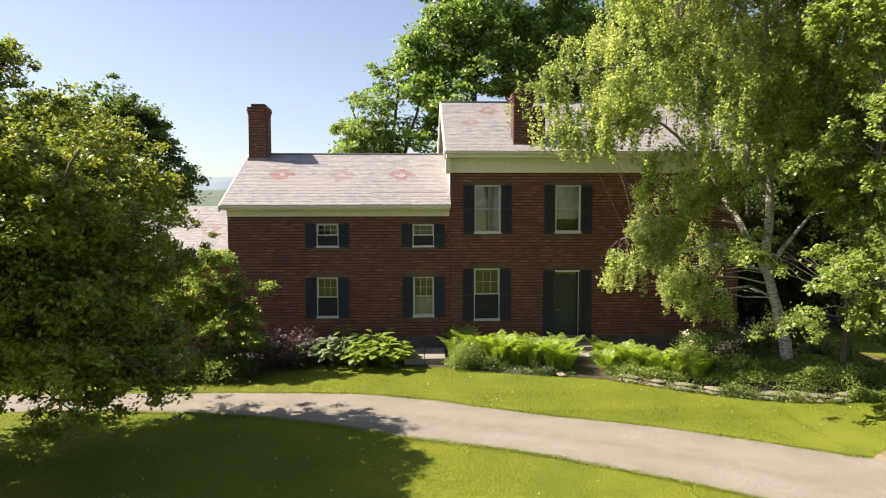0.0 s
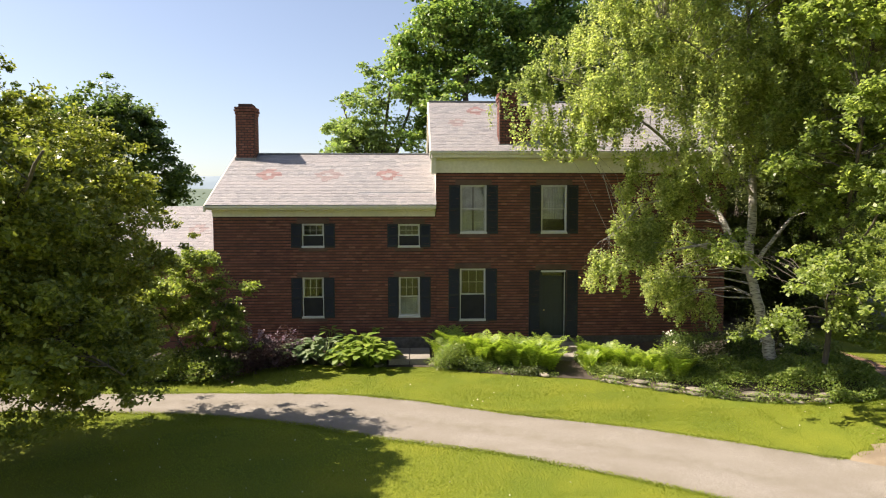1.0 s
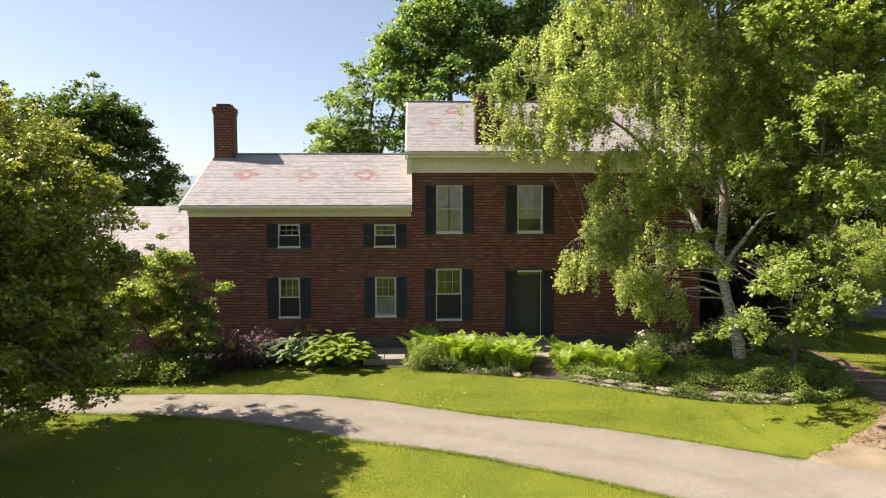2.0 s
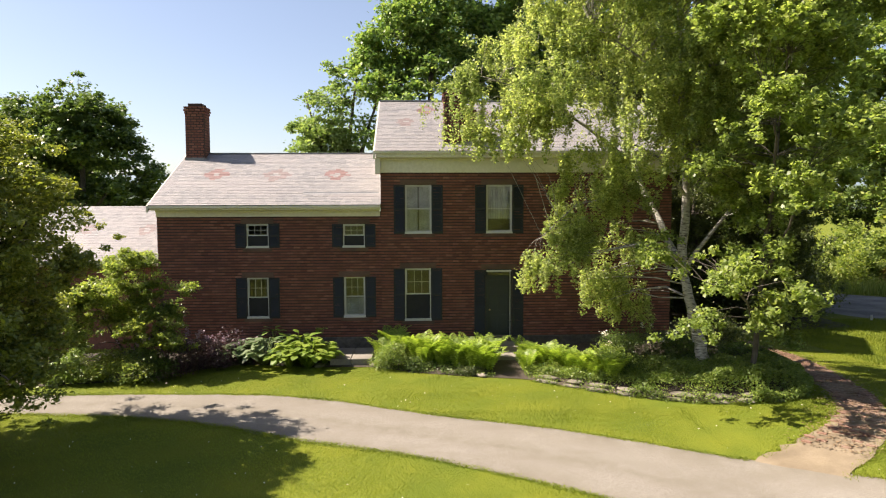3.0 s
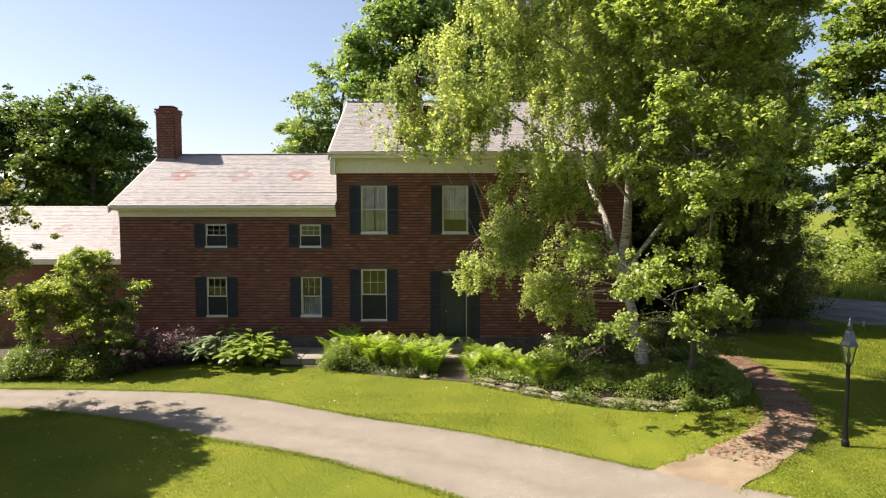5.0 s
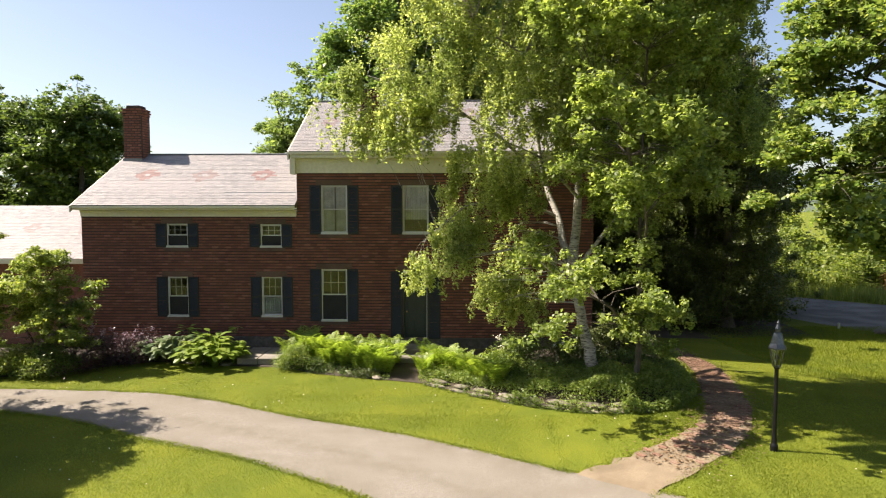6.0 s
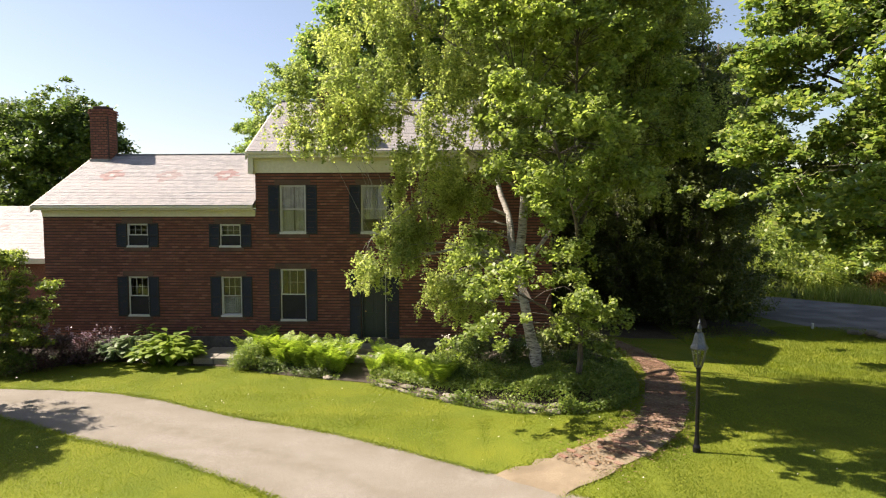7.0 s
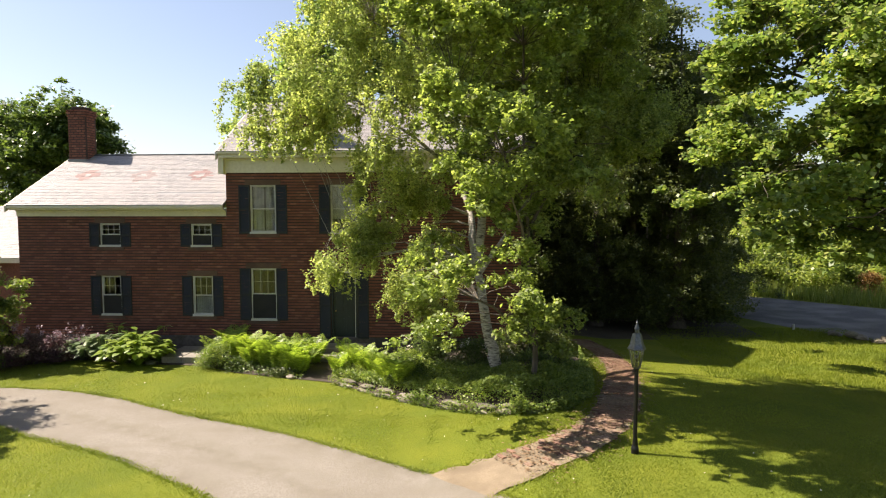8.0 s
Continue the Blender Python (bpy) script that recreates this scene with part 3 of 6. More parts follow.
def roof_slope(parent, x0, x1, y0, z0, y1, z1, red, seed, name="roof", singles=0):
    """A slope of slates from eave (y0, z0) to ridge (y1, z1)."""
    ln = math.hypot(y1 - y0, z1 - z0)
    ry, rz = (y1 - y0) / ln, (z1 - z0) / ln
    up = Vector((0, -rz, ry)) if ry > 0 else Vector((0, rz, -ry))
    along = Vector((0, ry, rz))
    base = Vector((0, y0, z0))
    v, f = [], []
    for x in (x0, x1):
        for q, h in ((0, 0), (ln, 0), (ln, -0.12), (0, -0.12)):
            v.append(Vector((x, 0, 0)) + base + along * q + up * h)
    f = [(0, 4, 5, 1), (1, 5, 6, 2), (2, 6, 7, 3), (3, 7, 4, 0), (0, 1, 2, 3), (7, 6, 5, 4)]
    deck = link_mesh(name, v, f, M_LEAD, parent, "grey and rose slate roof slope")
    rng = np.random.default_rng(seed)
    expo, wid = 0.125, 0.20
    vv, ff, ids = [], [], []
    rows = int(ln / expo)
    expo = ln / rows
    for r in range(rows):
        x = x0 - (wid * 0.5 if r % 2 else 0) - 0.01
        while x < x1:
            w = wid * rng.uniform(0.85, 1.15)
            a, b = max(x, x0 - 0.01), min(x + w, x1 + 0.01)
            x += w
            if b - a < 0.03:
                continue
            q0, q1 = r * expo - 0.015, min((r + 1) * expo + 0.03, ln)
            lift = 0.012 + 0.003 * rng.uniform(-1, 1)
            if singles and r < singles and b - a > wid * 0.8:
                LOOSE_SLATES.append((deck, Vector(((a + b) / 2, 0, 0)) + base + along * q0, along, up, b - a - 0.008, q1 - q0, lift))
                continue
            k = len(vv)
            tilt = rng.uniform(-0.006, 0.006)
            for (xx, q, h) in ((a + 0.003, q0 + tilt, lift), (b - 0.003, q0 - tilt, lift), (b - 0.003, q1, 0.004), (a + 0.003, q1, 0.004), (a + 0.003, q0 + tilt, lift - 0.006), (b - 0.003, q0 - tilt, lift - 0.006)):
                vv.append(Vector((xx, 0, 0)) + base + along * q + up * h)
            ff += [(k, k + 1, k + 2, k + 3), (k + 4, k + 5, k + 1, k), (k + 4, k, k + 3), (k + 5, k + 2, k + 1)]
            mx, mq = (a + b) / 2, (q0 + q1) / 2
            hit = 0
            for cx, cq, aw, ah, *kind in red:
                m = abs(mx - cx) / aw + abs(mq - cq) / ah
                if 0.36 < m < 1.0:
                    hit = kind[0] if kind else 1
            ids += [hit] * 4
    sl = link_mesh("slate_field", vv, ff, [M_SLATE, M_SLATE_RED, M_SLATE_ROSE], deck, indices=ids)
    tagged(sl, kind="stuff")
    return deck


def sash_window(parent, x0, x1, z0, z1, cols, rows, curtain=None, face=FACE, screen=False):
    """A wooden double-hung window set in the brick."""
    w, fr = 0.034, bmesh.new()
    y0, y1 = face + 0.02, face + 0.16
    box(fr, x0, x0 + w, y0, y1, z0, z1, 0.004)
    box(fr, x1 - w, x1, y0, y1, z0, z1, 0.004)
    box(fr, x0 + w, x1 - w, y0, y1, z1 - w, z1, 0.004)
    win = part("window", fr, M_WHITE, parent, "white painted double-hung sash window")
    box_part("sill", (x0 - 0.03, x1 + 0.03, face - 0.045, face + 0.16, z0 - 0.005, z0 + 0.07), M_WHITE, win, bev=0.006)
    mid = (z0 + z1) / 2 + 0.02
    for nm, a, b, yy, n in (("lower_sash", z0 + 0.07, mid + 0.02, face + 0.075, rows[1]), ("upper_sash", mid - 0.02, z1 - w, face + 0.045, rows[0])):
        xl, xr = x0 + w, x1 - w
        s = bmesh.new()
        t = 0.03
        box(s, xl, xl + t, yy, yy + 0.028, a, b)
        box(s, xr - t, xr, yy, yy + 0.028, a, b)
        box(s, xl + t, xr - t, yy, yy + 0.028, a, a + t + 0.006)
        box(s, xl + t, xr - t, yy, yy + 0.028, b - t, b)
        nc = cols if n > 1 else 1
        gx0, gx1, gz0, gz1 = xl + t, xr - t, a + t + 0.006, b - t
        for k in range(1, nc):
            q = gx0 + (gx1 - gx0) * k / nc
            box(s, q - 0.007, q + 0.007, yy + 0.004, yy + 0.024, gz0, gz1)
        for k in range(1, n):
            q = gz0 + (gz1 - gz0) * k / n
            box(s, gx0, gx1, yy + 0.005, yy + 0.023, q - 0.007, q + 0.007)
        sash = part(nm, s, M_WHITE, win)
        g = bmesh.new()
        box(g, gx0 - 0.004, gx1 + 0.004, yy + 0.012, yy + 0.016, gz0 - 0.004, gz1 + 0.004)
        pane = part("pane", g, M_GLASS, win)
        pane.visible_shadow = False
    if screen:
        box_part("insect_screen", (x0 + w, x1 - w, face + 0.055, face + 0.058, z0 + 0.07, mid - 0.02), M_SCREEN, win, "dark insect screen")
    if curtain:
        for (c0, c1, d0, d1) in curtain:
            xa, xb = x0 + (x1 - x0) * c0, x0 + (x1 - x0) * c1
            za, zb = z0 + (z1 - z0) * d0, z0 + (z1 - z0) * d1
            n = 40
            vv, ff = [], []
            for k in range(n + 1):
                xx = xa + (xb - xa) * k / n
                yy = face + 0.22 + 0.018 * math.sin(k * 1.5) + 0.006 * math.sin(k * 3.7)
                vv += [(xx, yy, za), (xx, yy, zb), (xx, yy + 0.004, za), (xx, yy + 0.004, zb)]
            for k in range(n):
                ff += [(4 * k, 4 * k + 4, 4 * k + 5, 4 * k + 1), (4 * k + 2, 4 * k + 3, 4 * k + 7, 4 * k + 6)]
            link_mesh("curtain", vv, ff, M_CURTAIN, win, "pale gathered curtain", smooth=True)
    return win


def shutter(x0, x1, z0, z1, face=FACE, group="window shutters"):
    """A louvred shutter folded open against the wall."""
    t = thing("window_shutter", "dark green louvred wooden shutter open against brick", "shutter", ((x0 + x1) / 2, face - 0.025, z0), group)
    cx = (x0 + x1) / 2
    h, hw = z1 - z0, (x1 - x0) / 2
    bm = bmesh.new()
    st = 0.05
    for a, b in ((-hw, -hw + st), (hw - st, hw)):
        box(bm, a, b, -0.02, 0.02, 0, h, 0.004)
    for c, d in ((0, 0.08), (h * 0.5 - 0.035, h * 0.5 + 0.035), (h - 0.06, h)):
        box(bm, -hw + st, hw - st, -0.02, 0.02, c, d, 0.003)
    part("frame", bm, M_SHUTTER, t)
    for a, b in ((0.08, h * 0.5 - 0.035), (h * 0.5 + 0.035, h - 0.06)):
        n = max(3, int((b - a) / 0.05))
        vv, ff = [], []
        for k in range(n):
            z = a + (b - a) * (k + 0.5) / n
            i = len(vv)
            dz = (b - a) / n * 0.52
            vv += [(-hw + st, -0.014, z - dz), (hw - st, -0.014, z - dz), (hw - st, 0.012, z + dz), (-hw + st, 0.012, z + dz), (-hw + st, -0.006, z - dz), (hw - st, -0.006, z - dz), (hw - st, 0.02, z + dz), (-hw + st, 0.02, z + dz)]
            ff += [(i, i + 1, i + 2, i + 3), (i + 4, i + 7, i + 6, i + 5), (i, i + 4, i + 5, i + 1), (i + 3, i + 2, i + 6, i + 7)]
        link_mesh("louvres", vv, ff, M_SHUTTER, t)
    return t


def chimney(parent_label, x0, x1, y0, y1, z0, z1, seed, corbel=True):
    t = thing("chimney", parent_label, "chimney", ((x0 + x1) / 2, (y0 + y1) / 2, z0))
    ox, oy, oz = t.location
    box_part("core", (x0 + 0.01 - ox, x1 - 0.01 - ox, y0 + 0.01 - oy, y1 - 0.01 - oy, -0.4, z1 - oz - 0.04), M_MORTAR, t)
    rng = np.random.default_rng(seed)
    c, s = [], []
    n = int((z1 - z0) / ROW)
    for r in range(-4, n):
        z = (r + 0.5) * ROW
        grow = 0.0
        if corbel and r >= n - 3:
            grow = (0.025, 0.055, 0.04)[r - n + 3]
        xa, xb, ya, yb = x0 - ox - grow, x1 - ox + grow, y0 - oy - grow, y1 - oy + grow
        for side in range(4):
            a0, a1 = (xa, xb) if side < 2 else (ya + 0.1, yb - 0.1)
            p = a0 - (BLEN * 0.5 if (r + side) % 2 else 0)
            while p < a1:
                u, w = max(p, a0), min(p + BLEN, a1)
                p += BLEN
                if w - u < 0.03:
                    continue
                m, l = (u + w) / 2, w - u - JOINT
                d = 0.1 + 0.006 * rng.uniform(0, 1)
                if side == 0:
                    c.append((m, ya + 0.05, z)); s.append((l, d, ROW - JOINT))
                elif side == 1:
                    c.append((m, yb - 0.05, z)); s.append((l, d, ROW - JOINT))
                elif side == 2:
                    c.append((xa + 0.05, m, z)); s.append((d, l, ROW - JOINT))
                else:
                    c.append((xb - 0.05, m, z)); s.append((d, l, ROW - JOINT))
    ob = many_boxes("brickwork", c, s, M_BRICK, t)
    ob["kind"] = "stuff"
    box_part("cap", (x0 + 0.1 - ox, x1 - 0.1 - ox, y0 + 0.1 - oy, y1 - 0.1 - oy, z1 - oz - 0.02, z1 - oz + 0.12), M_MORTAR, t, "raised flue top", bev=0.01)
    box_part("flashing", (x0 - 0.03 - ox, x1 + 0.03 - ox, y0 - 0.03 - oy, y1 + 0.03 - oy, -0.32, 0.03), M_LEAD, t, "lead flashing")
    return t


# main block
MX0, MX1, WX0 = 1.07, 11.5, -6.73
house = thing("brick_house", "two-storey red brick farmhouse with slate roof", "house", (0, 0, 0))
wing = thing("house_wing", "lower red brick wing with slate roof joined to the house", "house wing", (0, 0, 0))
lean = thing("low_wing", "low end wing with slate roof and pale eave board", "house wing", (0, 0, 0))

M_OPEN = [(1.93, 2.86, 4.31, 6.03), (4.81, 5.73, 4.31, 6.03), (1.91, 2.83, 1.20, 3.07), (4.80, 5.73, 0.55, 3.02)]
W_OPEN = [(-3.65, -2.88, 3.83, 4.68), (-0.27, 0.49, 3.83, 4.66), (-3.66, -2.91, 1.33, 2.78), (-0.26, 0.49, 1.33, 2.79)]
wall_m, one_m = front_wall(house, MX0, MX1, 0.62, 6.75, M_OPEN, (3.0, 4.4, 1.5, 5.9))
wall_w, one_w = front_wall(wing, WX0, MX0, 0.62, 5.1, W_OPEN, (-2.4, -0.9, 1.6, 4.6), face=FACE + 0.06)
SINGLES += [(wall_m, one_m), (wall_w, one_w)]
box_part("foundation", [(MX0 - 0.03, MX1 + 0.03, FACE - 0.03, FACE + 0.4, -0.2, 0.62)], M_FOUND, house, "dark rough stone foundation", 0.02)
box_part("foundation", [(WX0 - 0.03, MX0 - 0.032, FACE + 0.03, FACE + 0.45, -0.2, 0.62)], M_FOUND, wing, "dark rough stone foundation", 0.02)

BACK, RIDGE = 30.7, 26.95
# side and rear walls with gables


def gable_wall(parent, x0, x1, z0, eave, ridge, mat_g):
    vv = []
    for x in (x0, x1):
        vv += [(x, FACE + 0.32, z0), (x, BACK, z0), (x, BACK, eave), (x, RIDGE, ridge), (x, FACE + 0.32, eave)]
    ff = [(4, 3, 2, 1, 0), (5, 6, 7, 8, 9), (0, 1, 6, 5), (1, 2, 7, 6), (2, 3, 8, 7), (3, 4, 9, 8), (4, 0, 5, 9)]
    return link_mesh("side_wall", vv, ff, mat_g, parent)


M_BRICKFLAT = surface("brick_side", (0.15, 0.06, 0.042), (0.24, 0.10, 0.07), 14, 1.2, 0.9, relief=0.4)
gable_wall(house, MX0, MX0 + 0.3, 0.0, 6.6, 9.05, M_CREAM)
gable_wall(house, MX1 - 0.3, MX1, 0.0, 6.6, 9.05, M_BRICKFLAT)
gable_wall(wing, WX0, WX0 + 0.3, 0.0, 4.75, 6.95, M_BRICKFLAT)
box_part("rear_wall", (MX0 + 0.3, MX1 - 0.3, BACK - 0.3, BACK, 0, 6.6), M_BRICKFLAT, house)
box_part("rear_wall", (WX0 + 0.3, MX0 - 0.002, BACK - 0.3, BACK, 0, 4.75), M_BRICKFLAT, wing)
for p, a, b, zs in ((house, MX0 + 0.3, MX1 - 0.3, (0.5, 3.6)), (wing, WX0 + 0.3, MX0 - 0.002, (0.5, 3.2))):
    for z in zs:
        box_part("floor", (a, b, FACE + 0.36, BACK - 0.3, z - 0.1, z), M_ROOM, p)
    box_part("partition", (a, b, FACE + 2.8, FACE + 2.9, 0.5, 6.3 if p is house else 4.7), M_ROOM, p)

# roofs
roof_slope(house, 0.90, MX1 + 0.18, 22.84, 7.20, RIDGE, 9.55, [(2.75, 3.75, 0.36, 0.5), (5.0, 3.55, 0.36, 0.5, 2), (1.95, 2.6, 0.36, 0.5, 2), (7.2, 3.5, 0.36, 0.5, 2)], 3)
roof_slope(house, 0.90, MX1 + 0.18, 31.06, 7.20, RIDGE + 0.001, 9.55, [], 4)
roof_slope(wing, -6.86, MX0 - 0.004, 22.86, 5.34, RIDGE, 7.43, [(-5.2, 2.55, 0.52, 0.60), (-2.95, 2.5, 0.54, 0.60, 2), (-0.72, 2.55, 0.52, 0.62)], 5, singles=8)
roof_slope(wing, -6.86, MX0 - 0.004, 31.04, 5.34, RIDGE + 0.001, 7.43, [], 6)
box_part("ridge_cap", (0.88, MX1 + 0.2, RIDGE - 0.09, RIDGE + 0.09, 9.53, 9.585), M_LEAD, house, bev=0.01)
box_part("ridge_cap", (-6.88, MX0 - 0.006, RIDGE - 0.08, RIDGE + 0.08, 7.41, 7.465), M_LEAD, wing, bev=0.01)


def cornice(parent, x0, x1, top, mid, bot, yo, face, deep=0.06):
    """Eave trim, from the gutter board down to the frieze on the brick."""
    box_part("gutter_board", (x0, x1, yo - 0.01, yo + 0.09, top - 0.10, top - 0.012), M_CREAM, parent, "cream painted gutter board", 0.012)
    box_part("fascia", (x0 + 0.03, x1 - 0.01, yo + 0.05, yo + 0.16, mid, top - 0.10), M_CREAM, parent, "cream painted fascia board", 0.01)
    box_part("soffit", (x0 + 0.05, x1 - 0.02, yo + 0.13, face + 0.32, mid - 0.012, mid + 0.03), M_CREAM, parent)
    box_part("frieze", (x0 + 0.12, x1 - 0.03, face - deep, face + 0.02, bot, mid - 0.013), M_CREAM, parent, "cream painted frieze board", 0.006)
    box_part("moulding", (x0 + 0.11, x1 - 0.03, face - deep - 0.035, face - deep + 0.002, mid - 0.085, mid - 0.014), M_CREAM, parent, "", 0.01)


cornice(house, 0.90, MX1 + 0.18, 7.20, 6.97, 6.46, 22.84, FACE)
cornice(wing, -6.86, MX0 - 0.004, 5.33, 5.17, 4.93, 22.86, FACE + 0.06, 0.05)


def rake(parent, x0, x1, eave, ridge, drop):
    for ya, yb in ((22.84, RIDGE), (31.06, RIDGE)):
        vv = []
        for x in (x0, x1):
            vv += [(x, ya, eave - 0.01), (x, yb, ridge - 0.01), (x, yb, ridge - drop), (x, ya, eave - drop)]
        link_mesh("rake_board", vv, [(0, 1, 2, 3), (7, 6, 5, 4), (0, 4, 5, 1), (1, 5, 6, 2), (2, 6, 7, 3), (3, 7, 4, 0)], M_CREAM, parent, "cream painted gable board")


rake(house, 0.84, 0.897, 7.20, 9.55, 0.30)
rake(house, MX1 + 0.183, MX1 + 0.24, 7.20, 9.55, 0.30)
rake(wing, -6.92, -6.863, 5.33, 7.43, 0.24)
box_part("gable_soffit", (0.9, MX0 + 0.01, 22.95, 23.5, 6.42, 6.96), M_CREAM, house)

# low end wing
box_part("wall", (-17.5, WX0 - 0.005, 24.5, 24.8, 0.0, 3.2), M_BRICKFLAT, lean)
box_part("end_wall", (-17.5, -17.2, 24.8, 31.0, 0.0, 3.2), M_BRICKFLAT, lean)
roof_slope(lean, -17.8, WX0 - 0.004, 24.2, 3.34, 28.2, 5.33, [(-8.3, 2.4, 0.42, 0.5, 2), (-10.6, 2.4, 0.42, 0.5, 2)], 7)
roof_slope(lean, -17.8, WX0 - 0.004, 32.2, 3.34, 28.201, 5.33, [], 8)
box_part("eave_board", (-17.8, WX0 - 0.006, 24.19, 24.30, 3.14, 3.33), M_CREAM, lean, "cream eave board", bev=0.01)
box_part("soffit", (-17.8, WX0 - 0.006, 24.3, 24.5, 3.15, 3.19), M_CREAM, lean)

# openings
for i, (a, b, c, d) in enumerate(M_OPEN[:3]):
    sash_window(house, a, b, c, d, 3, (2, 1) if i == 2 else (1, 1), [(0.04, 0.47, 0.06, 0.97), (0.53, 0.96, 0.06, 0.97)] if i == 0 else ([(0.04, 0.96, 0.3, 0.97)] if i == 1 else None), screen=i == 2)
for i, (a, b, c, d) in enumerate(W_OPEN):
    sash_window(wing, a, b, c, d, 3, (2, 1), [(0.05, 0.95, 0.05, 0.47)] if i == 3 else None, FACE + 0.06, screen=i != 3)
for ops, p, yy in ((M_OPEN, house, FACE), (W_OPEN, wing, FACE + 0.06)):
    for a, b, c, d in ops:
        box_part("lintel", (a - 0.18, b + 0.18, yy - 0.022, yy + 0.05, d + 0.004, d + 0.19), M_LINTEL, p, "dark brownstone lintel", bev=0.006)
        if c > 1:
            box_part("sill_stone", (a - 0.12, b + 0.12, yy - 0.04, yy + 0.05, c - 0.12, c - 0.006), M_LINTEL, p, "dark brownstone sill", bev=0.006)
for a, b, c, d in M_OPEN[:3]:
    shutter(a - 0.405, a - 0.005, c, d)
    shutter(b + 0.005, b + 0.405, c, d)
for a, b, c, d in W_OPEN:
    shutter(a - 0.385, a - 0.005, c, d, FACE + 0.06)
    shutter(b + 0.005, b + 0.385, c, d, FACE + 0.06)


def front_door():
    x0, x1, z0, z1 = M_OPEN[3]
    fr = bmesh.new()
    box(fr, x0, x0 + 0.06, FACE + 0.01, FACE + 0.2, z0, z1, 0.004)
    box(fr, x1 - 0.06, x1, FACE + 0.01, FACE + 0.2, z0, z1, 0.004)
    box(fr, x0 + 0.06, x1 - 0.06, FACE + 0.01, FACE + 0.2, z1 - 0.07, z1, 0.004)
    box(fr, x0 + 0.06, x1 - 0.06, FACE + 0.03, FACE + 0.18, z1 - 0.27, z1 - 0.22, 0.004)
    d = part("door", fr, M_DOOR, house, "dark green panelled front door, closed")
    g = bmesh.new()
    box(g, x0 + 0.06, x1 - 0.06, FACE + 0.09, FACE + 0.096, z1 - 0.22, z1 - 0.07)
    part("transom_pane", g, M_GLASS, d).visible_shadow = False
    lf = bmesh.new()
    a, b, top = x0 + 0.062, x1 - 0.062, z1 - 0.272
    box(lf, a, b, FACE + 0.11, FACE + 0.15, z0 + 0.02, top)
    for px0, px1 in ((a + 0.1, (a + b) / 2 - 0.05), ((a + b) / 2 + 0.05, b - 0.1)):
        for pz0, pz1 in ((z0 + 0.2, z0 + 0.8), (z0 + 0.95, z0 + 1.55), (z0 + 1.68, top - 0.12)):
            box(lf, px0, px1, FACE + 0.098, FACE + 0.112, pz0, pz1, 0.006)
    part("leaf", lf, M_DOOR, d)
    k = bmesh.new()
    bmesh.ops.create_uvsphere(k, u_segments=10, v_segments=6, radius=0.03, matrix=Matrix.Translation((a + 0.08, FACE + 0.07, z0 + 1.0)))
    part("knob", k, surface("brass", (0.45, 0.32, 0.12), (0.52, 0.38, 0.16), 40, 4, 0.3, 1.0, relief=0.02), d, "brass door knob")
    box_part("screen_edge", (x1 - 0.075, x1 - 0.055, FACE - 0.012, FACE + 0.011, z0, z1 - 0.02), M_WHITE, d, "pale storm door edge")
    box_part("head_board", (x0 + 0.02, x1 - 0.02, FACE - 0.014, FACE + 0.008, z1 - 0.09, z1 - 0.03), M_WHITE, d, "pale door head board")


front_door()
shutter(4.38, 4.79, 0.58, 3.0)
shutter(5.74, 6.15, 0.58, 3.0)
chimney("tall red brick chimney on the wing ridge", -6.74, -6.0, 26.35, 27.1, 7.2, 9.24, 11)
chimney("red brick chimney rising through the slate roof", 3.32, 4.02, 23.3, 24.05, 7.46, 9.3, 12)
chimney("lower brick flue beside the main roof chimney", 4.025, 4.5, 23.5, 24.1, 7.58, 8.75, 13, corbel=False)

# steps and slab walk
box_part("door_step", (4.4, 6.1, 22.3, 23.165, 0.05, 0.42), M_FLAG, None, bev=0.02)
tagged(bpy.data.objects["door_step"], "worn grey stone door step", "step", kind="structure")
box_part("door_step_lower", (4.6, 6.0, 21.5, 22.29, 0.02, 0.25), M_FLAG, None, bev=0.02)
tagged(bpy.data.objects["door_step_lower"], "lower grey stone step between ferns", "step", kind="structure")
for a, b in ((-0.56, 0.12), (0.14, 0.82)):
    for c, d in ((21.42, 22.26), (22.28, 23.12)):
        o = box_part("paving_slab", (a, b, c, d, 0.05, 0.26), M_FLAG, None, bev=0.012)
        tagged(o, "flat grey paving slab in the garden walk", "paving slab", "garden walk slabs")

